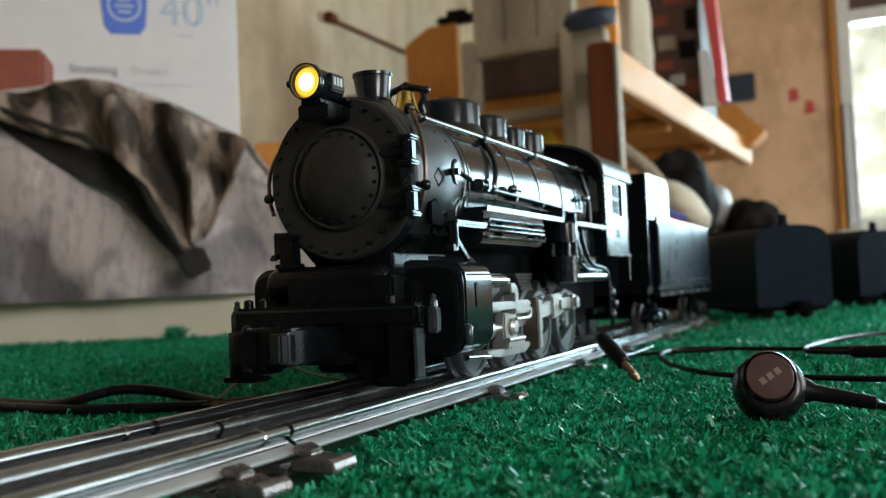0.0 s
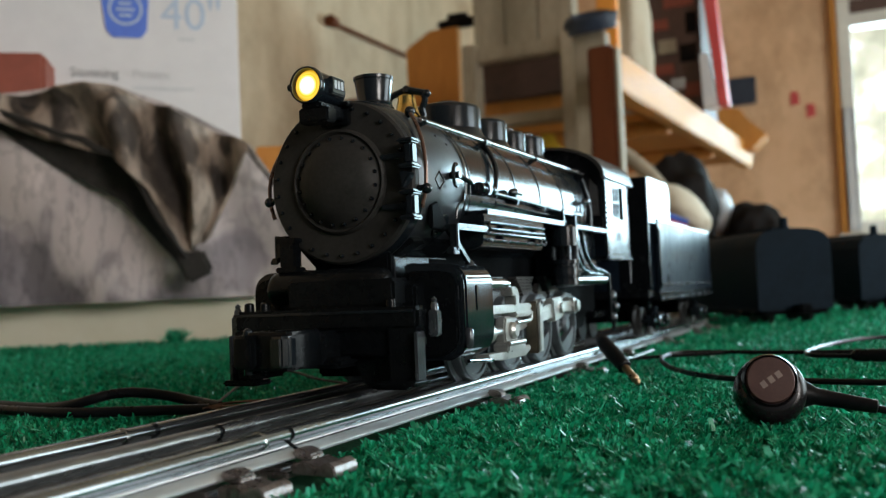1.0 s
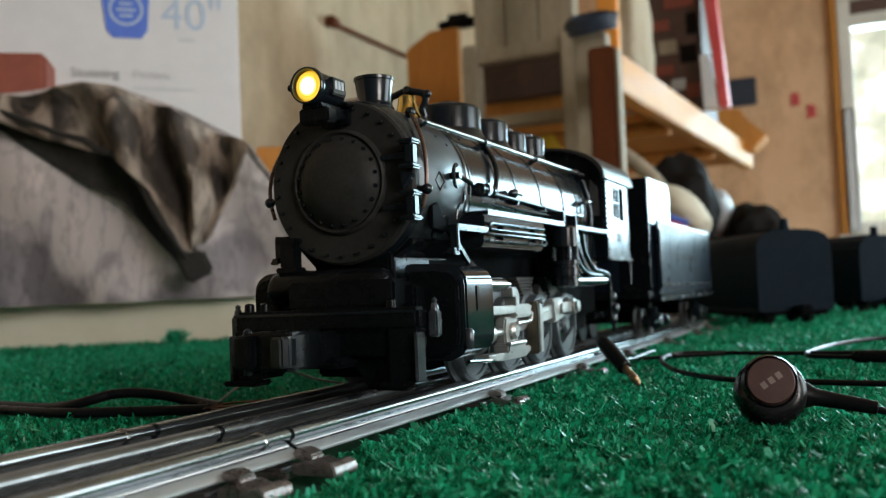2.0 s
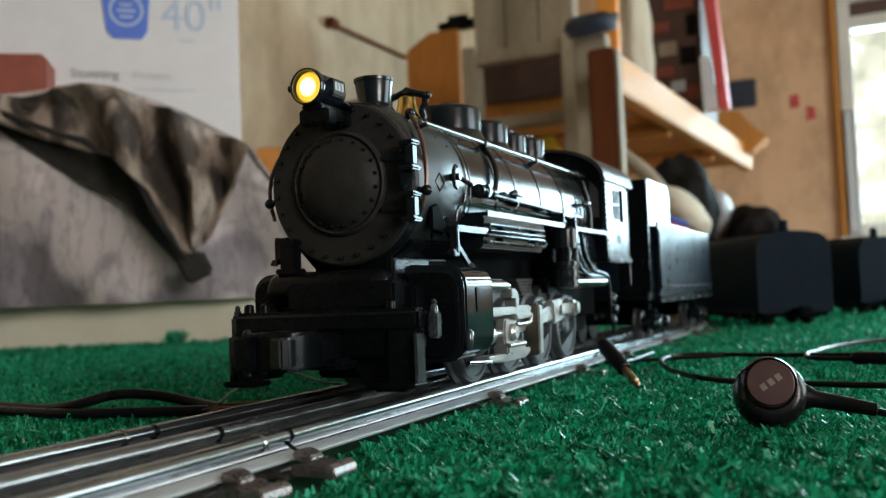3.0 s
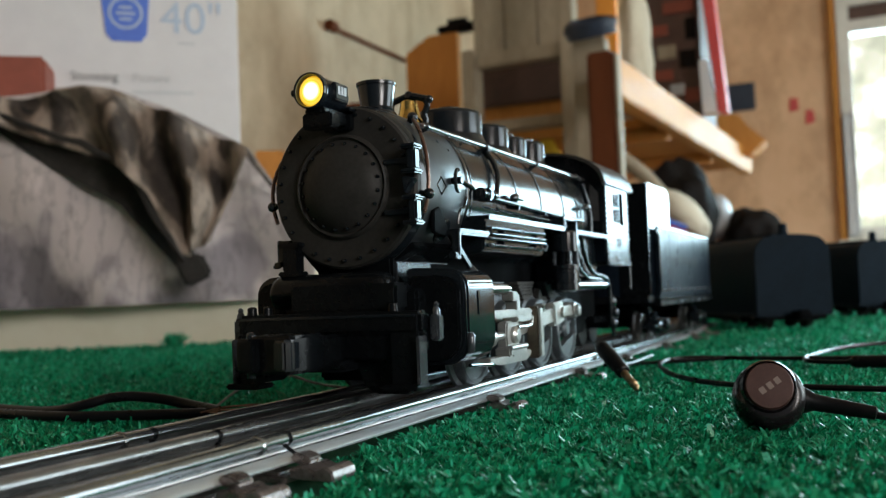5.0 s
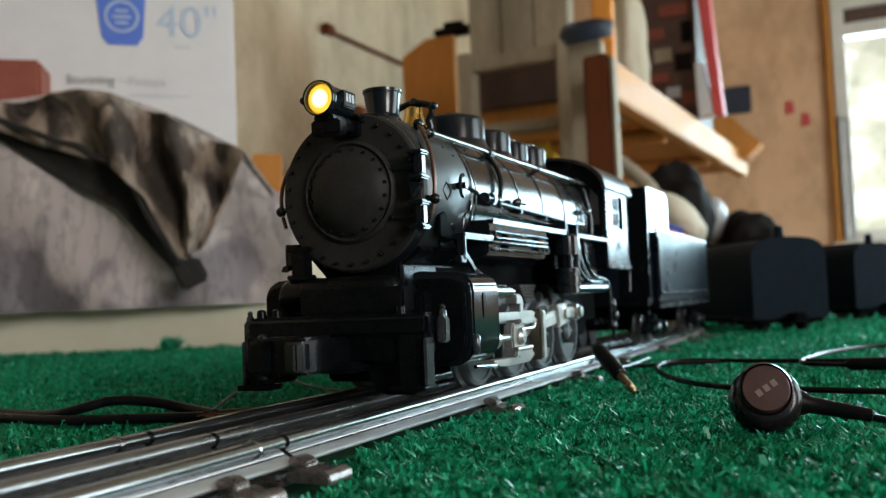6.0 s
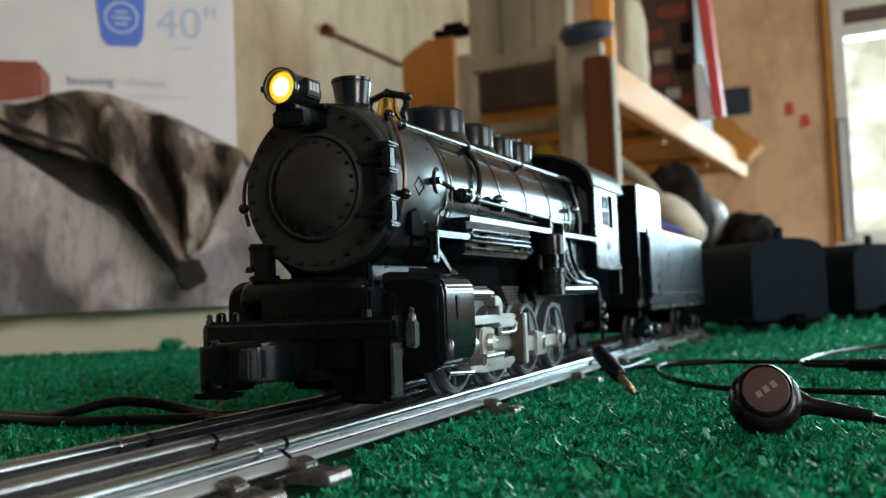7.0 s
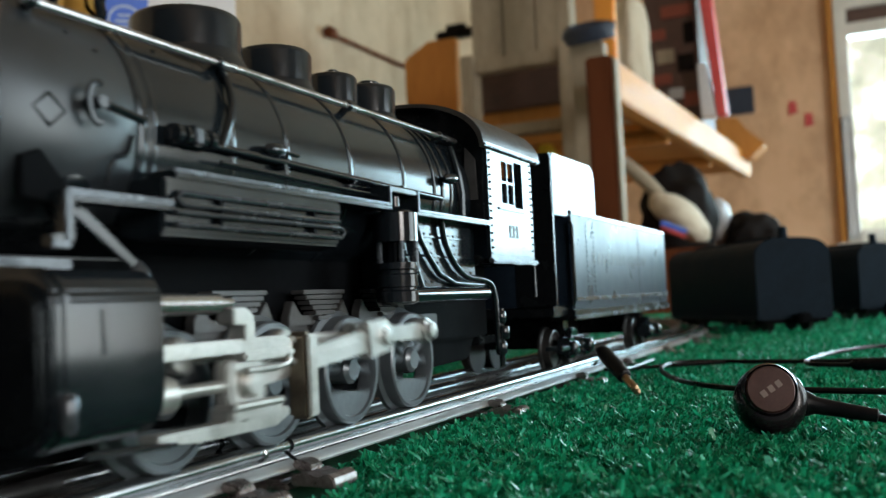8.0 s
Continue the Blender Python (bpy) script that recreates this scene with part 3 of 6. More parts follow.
def locomotive():
    t = thing("toy_locomotive", "satin black toy steam locomotive with lit headlamp", "toy train", (0, YC * MM, ZR))
    P = lambda name, bm, mat, label="", parent=t, sharp=38: part(name, mm(bm), mat, parent, label, sharp=sharp)
    # boiler shell
    boiler = P("boiler", lathe(B(), [(247, 22.6), (247.6, 23.8), (249.5, 24.6), (251.2, 24.9), (252.4, 24.95), (254, 24.95), (278, 24.95), (429, 24.95), (430, 24.95)], (0, 0, 63), (0, 1, 0), 72), BLACK)
    for y, w, r in ((281, 1.3, 25.3), (284.4, 0.7, 25.1), (307, 0.9, 25.15), (326.5, 0.9, 25.2), (354, 0.9, 25.25), (383, 0.9, 25.3), (403, 1.0, 25.4), (408.5, 1.0, 25.4), (415, 0.9, 25.4)):
        P("boiler_band", lathe(B(), [(y - w, 24.4), (y - w, r - 0.2), (y - w * 0.6, r), (y + w * 0.6, r), (y + w, r - 0.2), (y + w, 24.4)], (0, 0, 63), (0, 1, 0), 72, False), BLACK, parent=boiler)
    # thin shell added over the boiler so its front end looks more brightly lit
    P("smokebox_sheen_shell", lathe(B(), [(251.6, 24.96), (252.0, 25.08), (279.4, 25.08), (279.7, 24.96)], (0, 0, 63), (0, 1, 0), 72, False), SATIN, "satin shell added to lighten the smokebox side", boiler)
    # smokebox front with its door
    bm = B()
    lathe(bm, [(249, 24.2), (246.4, 24.1), (245.6, 23.4), (245.4, 22.0), (245.2, 15.6), (244.2, 15.2), (243.8, 14.6), (244.6, 13.9), (244.0, 12.8), (242.6, 11.6), (240.8, 8.0), (240.0, 4.0), (239.9, 0)], (0, 0, 63), (0, 1, 0), 64)
    front = P("smokebox_front", bm, SOOT, "matt black smokebox front with bolted door")
    for k, (r, count, y, s) in enumerate(((21.6, 26, 245.0, 0.6), (12.6, 20, 243.6, 0.6))):
        for i in range(count):
            a = 2 * math.pi * (i + 0.5) / count
            bm = B()
            lathe(bm, [(y + 0.8, s), (y - 0.3, s), (y - 0.6, s * 0.6), (y - 0.65, 0)], (r * math.cos(a), 0, 63 + r * math.sin(a)), (0, 1, 0), 6)
            P("bolt", bm, BLACK, parent=front)
    for z in (54.4, 68.8):
        bm = B()
        prism(bm, [(14, z + 0.7), (24, z + 1.1), (24, z - 1.1), (14, z - 0.7)], "y", 243.9, 245.6, 0.3)
        cube(bm, 23.2, 26.0, 240.6, 244.4, z - 3.2, z + 3.2, 0.7)
        cube(bm, 21.4, 26.6, 240.0, 245.4, z + 2.9, z + 4.2, 0.5)
        cube(bm, 21.4, 26.6, 240.0, 245.4, z - 4.2, z - 2.9, 0.5)
        P("door_hinge", bm, BLACK_GLOSS, "black door hinge", front)
    bm = B()
    prism(bm, [(21.0, 64.4), (25.0, 63.4), (23.4, 61.4), (21.8, 59.0)], "y", 241.5, 245.4, 0.5)
    P("hinge_bracket", bm, BLACK_GLOSS, parent=front)
    # copper hand tube round the smokebox and its knobs
    for s in (1, -1):
        pts = [(s * 26.6 * math.cos(radians(a)), 248 + 0.0036 * max(a + 5, 0) ** 2, 63 + 26.6 * math.sin(radians(a))) for a in range(-20, 57, 7)]
        P("hand_tube", tube(B(), pts, 0.6, 10), COPPER, "dull copper hand tube")
        for a in (-8, 52):
            x, z = 27.2 * math.cos(radians(a)), 27.2 * math.sin(radians(a))
            y = 248 + 0.0036 * max(a + 5, 0) ** 2
            bm = rod(B(), (s * x * 0.86, y, 63 + z * 0.86), (s * x * 1.01, y, 63 + z * 1.01), 0.9, 10)
            bmesh.ops.create_uvsphere(bm, u_segments=12, v_segments=8, radius=1.6, matrix=Matrix.Translation((s * x * 0.99, y, 63 + z * 0.99)))
            P("hand_tube_knob", bm, BLACK)
    # headlamp on its shelf
    bm = B()
    cube(bm, -4.7, 5.0, 231.6, 236.5, 78.6, 83.0, 0.5)
    cube(bm, -3.4, 3.6, 236, 246, 80.4, 83.0, 0.4)
    cube(bm, -3.2, 3.2, 231, 250, 82.7, 84.2, 0.3)
    prism(bm, [(243, 83.6), (250, 86.5), (250, 80.0), (243, 79.2)], "x", -4.5, 4.5, 0.3)
    cube(bm, -5.4, 5.4, 242, 256, 84.6, 85.8, 0.4)
    P("lamp_shelf", bm, BLACK_MATT)
    lamp = P("headlamp", lathe(B(), [(230.6, 4.3), (228.9, 4.4), (228.4, 4.7), (228.4, 5.1), (229.6, 5.35), (230.6, 5.1), (231, 4.8), (242, 4.6), (243.5, 4.0), (244.2, 2.8), (244.4, 0)], (0, 0, 88.7), (0, 1, 0), 40, False), BLACK_GLOSS)
    P("visor_peg", rod(B(), (-6.1, 229.6, 88.7), (-5.1, 229.6, 88.7), 1.0, 10), BLACK, parent=lamp)
    part("lens", lathe(B(), [(-0.0004, 0.0), (-0.0002, 0.0025), (0.0003, 0.0040), (0.0012, 0.00475), (0.002, 0.00475)], (0, 0, 0), (0, 1, 0), 32), LENS, lamp, "glowing amber headlamp lens", at=(0, (229.6 - YC) * MM, 88.7 * MM))
    for s in (1, -1):
        P("number_board", cube(B(), s * 3.8, s * 5.5, 233.8, 241.0, 86.6, 91.6, 0.4), BLACK_GLOSS, parent=lamp)
        for k in range(3):
            P("number_mark", cube(B(), s * 5.4, s * 5.62, 235.0 + k * 1.7, 236.2 + k * 1.7, 88.2, 90.6), BOARD_WHITE, parent=lamp)
    # stack, bell, domes
    P("smokestack", lathe(B(), [(84.6, 8.4), (86.4, 7.0), (87.8, 5.5), (88.6, 5.1), (89.2, 5.35), (89.8, 5.15), (96.4, 6.0), (96.6, 6.35), (97.5, 6.35), (97.7, 6.0), (97.6, 5.4), (92.0, 4.6), (92.0, 0)], (1.2, 266.0, 0), (0, 0, 1), 40, False), BLACK, "tapered black smokestack")
    bm = B()
    for s in (1, -1):
        tube(bm, [(s * 4.0, 291.5, 86.5), (s * 6.4, 291.5, 88.6), (s * 5.4, 291.5, 91.6), (s * 7.0, 291.5, 94.0), (s * 6.4, 291.5, 96.6)], 1.15, 8, 1)
        bmesh.ops.create_uvsphere(bm, u_segments=10, v_segments=8, radius=1.4, matrix=Matrix.Translation((s * 7.6, 291.5, 96.4)))
    tube(bm, [(-7.4, 291.5, 96.4), (-4.0, 291.5, 97.4), (0, 291.5, 98.6), (4.0, 291.5, 97.4), (7.4, 291.5, 96.4)], 1.2, 8, 1)
    lathe(bm, [(97.6, 1.7), (99.6, 1.2), (100.2, 0)], (0, 291.5, 0), (0, 0, 1), 10)
    yoke = P("bell_yoke", bm, BLACK)
    P("bell", lathe(B(), [(88.2, 5.2), (88.8, 5.1), (90.6, 4.0), (93.8, 3.3), (96.2, 2.9), (97.2, 1.8), (97.5, 0)], (0, 291.5, 0), (0, 0, 1), 24), BRASS, "polished brass bell", yoke)
    for y, r, top, cap in ((324, 12.6, 97.8, 4.8), (358.5, 10.2, 97.6, 0), (388.0, 7.6, 97.2, 2.0), (409.5, 8.8, 97.8, 3.6)):
        prof = [(82.0, r + 3.4), (85.6, r + 1.6), (87.6, r + 0.4), (89.0, r), (top - 1.7, r), (top - 0.9, r - 0.3), (top - 0.35, r - 0.9), (top, r - 2.0), (top + 0.2, 0)]
        dome = P("dome", lathe(B(), prof, (0, y, 0), (0, 0, 1), 40, False), BLACK)
        if cap:
            P("dome_cap", lathe(B(), [(top - 0.3, cap), (top + 1.4, cap), (top + 1.9, cap - 0.6), (top + 2.0, 0)], (0, y + 1, 0), (0, 0, 1), 20), BLACK_GLOSS, parent=dome)
    # long handrails with their stanchions, and pipes along the shell
    for s in (1, -1):
        rail = P("handrail", rod(B(), (s * 19.6, 260, 81.3), (s * 21.6, 427, 80.8), 0.85, 10), WIRE, "polished wire handrail")
        for y in (262, 309, 361, 415):
            x = 19.6 + 2.0 * (y - 260) / 167
            z = 81.3 - 0.5 * (y - 260) / 167
            bm = rod(B(), (s * (x - 3.0), y, z - 2.4), (s * x, y, z), 1.0, 8)
            bmesh.ops.create_uvsphere(bm, u_segments=10, v_segments=8, radius=1.5, matrix=Matrix.Translation((s * x, y, z)))
            P("stanchion", bm, BLACK, parent=rail)
        pipe = P("side_pipe", tube(B(), [(s * 26.6, 297, 61.8), (s * 26.8, 340, 61.0), (s * 26.9, 373, 60.4), (s * 26.4, 404, 60.2)], 0.8, 10), BLACK_GLOSS, "black side pipe with valve")
        P("side_pipe_lower", tube(B(), [(s * 27.2, 300, 58.6), (s * 27.4, 340, 57.8), (s * 27.2, 380, 57.4)], 0.45, 8), BLACK_GLOSS, parent=pipe)
        for y in (322, 352, 378):
            P("pipe_clip", cube(B(), s * 24.6, s * 27.4, y - 0.7, y + 0.7, 59.6, 61.6, 0.3), BLACK, parent=pipe)
        bm = B()
        rod(bm, (s * 26.4, 286.5, 62.6), (s * 26.4, 297.5, 62.4), 1.2, 12)
        for y in (287, 289.6, 293.6, 296.4):
            rod(bm, (s * 26.5, y, 62.5), (s * 26.5, y + 1.4, 62.5), 2.1, 12)
        cube(bm, s * 25, s * 28.6, 290.8, 293.4, 60.6, 64.6, 0.4)
        P("valve", bm, BLACK_GLOSS, parent=pipe)
        P("valve_face", cube(B(), s * 28.3, s * 28.9, 291.0, 293.2, 61.2, 64.0, 0.2), EDGE, parent=pipe)
        P("valve_pipe", tube(B(), [(s * 26.6, 301, 62), (s * 25.9, 306, 70), (s * 23.0, 309, 76), (s * 18, 312, 81.5)], 0.9, 8, 1), BLACK, parent=pipe)
        bm = B()
        lathe(bm, [(-4, 0.4), (-2.6, 1.3), (0.5, 1.6), (2.8, 1.0), (3.4, 0.4)], (s * 27.0, 319, 63.6), (0, 1, 0.08), 10)
        rod(bm, (s * 26.8, 322, 63.6), (s * 26.6, 328, 63.4), 0.5, 8)
        P("whistle_lever", bm, BLACK)
        # diamond plate, wheel valve, small plate and hatch on the smokebox
        prism_pts = [(260.4, 65.4), (257.2, 62.8), (260.4, 60.2), (263.6, 62.8)]
        P("diamond_plate", tube(B(), [(s * 24.95, *q) for q in prism_pts + prism_pts[:1]], 0.32, 6), BLACK)
        bm = B()
        rod(bm, (s * 24, 268.8, 65), (s * 28.2, 268.8, 65), 1.1, 10)
        tube(bm, [(s * 26.8, 268.8 + 2.0 * math.cos(q), 65 + 3.4 * math.sin(q)) for q in np.linspace(radians(70), radians(290), 12)], 0.6, 6)
        rod(bm, (s * 27.4, 268.8, 65), (s * 27.4, 279, 63.4), 0.8, 8)
        P("blow_valve", bm, BLACK)
        bm = B()
        tube(bm, [(s * 24.4, 273, 52), (s * 25.0, 273.4, 56.5), (s * 25.1, 277.5, 57.5), (s * 25.1, 278.5, 61)], 0.45, 6, 1)
        P("plate_edge", bm, BLACK)
        bm = B()
        c = Vector((math.cos(radians(-32)), 0, math.sin(radians(-32))))
        q = Vector((0, 267.5, 63)) + Vector((s * c.x, 0, c.z)) * 24.4
        lathe(bm, [(0, 4.2), (0.9, 4.2), (1.2, 3.7), (1.2, 2.6), (1.7, 2.4), (1.7, 0)], q, (s * c.x, 0, c.z), 24)
        P("washout_cover", bm, BLACK)
        for y in (268.5, 273.5, 279.0, 292.0, 310.5):
            bm = B()
            ang = radians(28 + (y % 7) * 3)
            q = Vector((s * 24.4 * math.cos(ang), y, 63 + 24.4 * math.sin(ang)))
            lathe(bm, [(0, 0.5), (0.9, 0.45), (1.0, 0)], q, (s * math.cos(ang), 0, math.sin(ang)), 6)
            P("rivet", bm, BLACK_GLOSS)
        # running boards, air cooler, brackets
        bm = B()
        prism(bm, [(282, 53.6), (363, 53.6), (363, 58.2), (377, 58.2), (377, 53.3), (431, 53.3), (431, 54.6), (378.4, 54.6), (378.4, 59.6), (361.6, 59.6), (361.6, 55.0), (282, 55.0)], "x", s * 24.0, s * 31.4, 0.25)
        board = P("running_board", bm, BLACK, "black running board with a glint strip along its edge")
        # thin paler strips paint the glint along the board's edge
        bm = B()
        for a1, b1 in (((282, 54.9), (362, 54.9)), ((362, 54.9), (362, 59.3)), ((378, 59.3), (378, 54.4)), ((378, 54.4), (431, 54.4))):
            cube(bm, s * 31.0, s * 31.7, a1[0] - 0.5, b1[0] + 0.5, min(a1[1], b1[1]) - 0.4, max(a1[1], b1[1]) + 0.4, 0.15)
        P("board_edge", bm, EDGE, "board edge strip greyed for its glint", board)
        bm = prism(B(), [(31.0, 53.6), (20.0, 53.6), (20.0, 43.4), (25.0, 42.6), (30.0, 43.6)] if s > 0 else [(-31.0, 53.6), (-20.0, 53.6), (-20.0, 43.4), (-25.0, 42.6), (-30.0, 43.6)], "y", 279.6, 338.5, 0.5)
        cooler = P("air_cooler", bm, BLACK, "black cooler box under the running board")
        for z0, z1 in ((50.9, 48.9), (47.5, 45.4)):
            pts = [(s * 31.6, 336, z0), (s * 31.6, 283, z0), (s * 31.6, 281.6, (z0 + z1) / 2), (s * 31.6, 283, z1), (s * 31.6, 336, z1)] if z0 > 50 else [(s * 31.4, 281.6, z0), (s * 31.4, 337, z0), (s * 31.4, 338.6, (z0 + z1) / 2), (s * 31.4, 337, z1), (s * 31.4, 281.6, z1)]
            P("cooler_pipe", tube(B(), pts, 0.55, 8), EDGE, "thin cooler pipe greyed for its highlight", cooler)
        for y in (294, 326):
            P("cooler_clip", cube(B(), s * 30.4, s * 31.7, y - 0.6, y + 0.6, 44.8, 51.4, 0.2), UNDERFRAME, parent=cooler)
        bm = B()
        cube(bm, s * 27.2, s * 31.4, 257.5, 281, 47.8, 49.4, 0.3)
        prism(bm, [(257.2, 49.4), (259.0, 49.4), (259.0, 41.6), (254.6, 40.6), (254.6, 42.4), (257.2, 42.8)], "x", s * 29.0, s * 31.4, 0.25)
        step = P("front_step_bracket", bm, BLACK, "black step bracket")
        bm = cube(B(), s * 31.2, s * 31.8, 257.4, 281, 48.4, 49.6, 0.2)
        cube(bm, s * 31.0, s * 31.7, 257.0, 258.2, 41.4, 49.2, 0.2)
        cube(bm, s * 31.0, s * 31.7, 254.4, 258.0, 40.5, 41.6, 0.2)
        P("bracket_edge", bm, EDGE, "bracket edge strip greyed for its glint", step)
        P("smokebox_brace", prism(B(), [(260.0, 48), (264, 48.2), (278.4, 38.0), (276.4, 37.4)], "x", s * 26.0, s * 27.2, 0.2), BLACK)
        P("brace_foot", lathe(B(), [(36.4, 2.2), (37.6, 2.0), (39.2, 0.8), (39.4, 0)], (s * 26.6, 277.2, 0), (0, 0, 1), 12), EDGE)
        bm = prism(B(), [(255.0, 55.0), (259.0, 56.5), (266.5, 48.6), (262.0, 47.4), (255.0, 48.6)], "x", s * 23.4, s * 24.8, 0.3)
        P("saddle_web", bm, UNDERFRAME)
        # cylinder block with rounded top and bottom, ribbed side and rear cover
        outer = 35.4
        poly = [(s * q[0], q[1]) for q in [(17.0, 38.2), (27.5, 37.6)] + arc(outer - 5.6, 31.8, 5.6, 80, 0, 8) + arc(outer - 7.2, 17.6, 7.2, 0, -80, 8) + [(17.0, 10.2)]]
        cyl = P("cylinder", prism(B(), poly, "y", 250.6, 273.4, 0.9), BLACK_GLOSS, "glossy black cylinder block")
        cover = [(s * q[0], q[1]) for q in [(19.0, 36.0), (27.0, 36.0)] + arc(outer - 6.0, 30.8, 4.8, 80, 0, 6) + arc(outer - 7.6, 18.0, 6.4, 0, -80, 6) + [(19.0, 11.4)]]
        P("cylinder_cover", prism(B(), cover, "y", 248.9, 251.0, 0.5), BLACK_MATT, parent=cyl)
        P("cylinder_cover", prism(B(), cover, "y", 273.0, 274.8, 0.4), BLACK, parent=cyl)
        P("drain_rib", prism(B(), [(259.4, 31.4), (261.6, 31.4), (261.2, 24.6), (259.8, 23.8)], "x", s * 35.0, s * 35.7, 0.3), BLACK_GLOSS, parent=cyl)
        P("cleading_band", prism(B(), [(s * (q[0] + (0.35 if q[0] > 28 else 0)), q[1] + (0.3 if q[1] > 30 else -0.2 if q[1] < 16 else 0)) for q in [(18.0, 38.2), (27.5, 37.6)] + arc(outer - 5.6, 31.8, 5.6, 80, 0, 8) + arc(outer - 7.2, 17.6, 7.2, 0, -80, 8) + [(18.0, 10.2)]], "y", 252.2, 253.4, 0.2), BLACK_GLOSS, parent=cyl)
        bm = B()
        rod(bm, (s * 32.0, 272.6, 31.6), (s * 32.0, 291.0, 31.4), 1.9, 14)
        rod(bm, (s * 32.0, 291.0, 31.4), (s * 32.0, 294.6, 31.4), 1.3, 14)
        P("valve_stem", bm, WIRE, "bright valve stem", cyl)
        P("drain_cock", lathe(B(), [(13.6, 0.8), (14.4, 1.3), (18.6, 1.4), (19.4, 0.8)], (s * 35.8, 252.6, 0), (0, 0, 1), 12), EDGE, parent=cyl)
        P("drain_pipe", tube(B(), [(s * 33.0, 258, 9.6), (s * 33.2, 268, 9.0), (s * 33.0, 276, 8.4), (s * 31.0, 283, 8.4)], 0.6, 8), BLACK_GLOSS, parent=cyl)
        P("piston_gland", rod(B(), (s * 31, 273.0, 16.4), (s * 31, 278.4, 16.4), 3.2, 16), NICKEL, parent=cyl)
        P("piston_rod", rod(B(), (s * 31, 273.0, 16.4), (s * 31, 300, 16.4), 1.2, 12), NICKEL, parent=cyl)
        # slide bars and the bracket plate
        P("slide_bar", cube(B(), s * 29.4, s * 33.8, 273.4, 312.0, 22.2, 24.8, 0.5), NICKEL, "worn nickel upper slide bar")
        bm = prism(B(), [(273.6, 8.8), (284, 7.6), (307, 7.4), (311.6, 9.0), (311.6, 10.8), (290, 10.0), (273.6, 10.2)], "x", s * 28.6, s * 33.2, 0.35)
        P("slide_bar", bm, NICKEL, "worn nickel lower slide bar")
        bm = B()
        prism(bm, [(293.4, 30.4), (297.2, 30.6), (299.4, 29.4), (300.0, 27.6), (300.0, 24.4), (296.6, 24.4), (296.6, 27.4), (293.4, 27.6)], "x", s * 30.0, s * 34.0, 0.3)
        cube(bm, s * 29.0, s * 34.4, 296.0, 312.5, 20.6, 22.4, 0.5)
        tube(bm, [(s * 34.0, 296.6, 18.8), (s * 34.0, 309.4, 18.8), (s * 34.0, 310.8, 20.2), (s * 34.0, 310.0, 21.6)], 0.7, 8, 1)
        P("valve_hanger", bm, NICKEL)
        bm = B()
        cube(bm, s * 30.0, s * 35.0, 315.6, 318.4, 7.4, 25.2, 0.8)
        cube(bm, s * 16.0, s * 30.4, 316.2, 317.8, 21.4, 24.6, 0.4)
        P("bracket_plate", bm, LINK, "bronzed bracket plate")
        P("plate_edge", cube(B(), s * 34.4, s * 35.4, 316.0, 319.2, 8.0, 24.6, 0.3), NICKEL)
        P("plate_hook", tube(B(), [(s * 32.0, 315.6, 23.6), (s * 32.4, 313.4, 23.8), (s * 32.6, 312.6, 22.0), (s * 32.4, 313.2, 19.6), (s * 32.0, 315.4, 19.2)], 0.7, 8, 1), NICKEL)
        # flank of the saddle behind the step bracket, its mirrored light painted as grey
        P("saddle_flank", prism(B(), [(252.6, 40.4), (276.0, 40.4), (276.0, 32.4), (252.6, 32.4)], "x", s * 12.3, s * 13.2, 0.3), EDGE, "saddle flank plate greyed for mirrored window light")
        # springs, firebox, air pump, pipes
        for y in (316.5, 350.0, 382.5):
            bm = B()
            for k in range(6):
                w = 9.5 - k * 1.25
                cube(bm, s * 15.0, s * 18.6, y - w, y + w, 33.2 - k * 1.25, 34.2 - k * 1.25, 0.15)
            prism(bm, [(y - 13.5, 25.8), (y + 13.5, 25.8), (y + 13.5, 28.2), (y + 11.4, 31.8), (y + 8.0, 28.2), (y - 8.0, 28.2), (y - 11.4, 31.8), (y - 13.5, 28.2)], "x", s * 14.6, s * 17.0, 0.2)
            P("leaf_spring", bm, SPRING, "grey cast leaf spring")
        P("frame_rail", cube(B(), s * 13.2, s * 16.0, 284, 420, 20.5, 26.4, 0.4), SPRING)
        fire = P("firebox_side", prism(B(), [(376, 54), (432, 54), (432, 33.2), (376, 33.2)], "x", s * 14.0, s * 24.6, 0.5), BLACK, "black riveted firebox side")
        for r in range(7):
            bm = B()
            for k in range(13):
                y, z = 378.5 + k * 4.1, 35.8 + r * 2.75
                lathe(bm, [(0, 0.42), (0.35, 0.36), (0.5, 0)], (s * 24.5, y, z), (s, 0, 0), 5)
            tagged(P("rivet_row", bm, BLACK_GLOSS, parent=fire), kind="stuff")
        for z in (35.0, 43.2, 48.8):
            P("seam_strip", cube(B(), s * 24.5, s * 25.0, 377, 431, z - 0.3, z + 0.3), BLACK, parent=fire)
        pump = P("air_pump", lathe(B(), [(29.6, 4.0), (30.4, 5.6), (33.0, 5.6), (33.4, 5.2), (34.0, 5.2), (34.3, 5.6), (37.2, 5.6), (37.6, 5.2), (38.4, 5.2), (38.8, 5.8), (40.4, 5.8), (40.6, 2.4), (45.6, 2.4), (45.8, 5.9), (53.2, 5.9), (53.6, 5.4), (54.6, 3.0), (55.0, 1.5), (57.6, 1.5), (58.0, 0)], (s * 28.4, 369.5, 0), (0, 0, 1), 28), BLACK_GLOSS, "glossy black twin-stage air pump")
        for k in range(4):
            a = radians(45 + 90 * k)
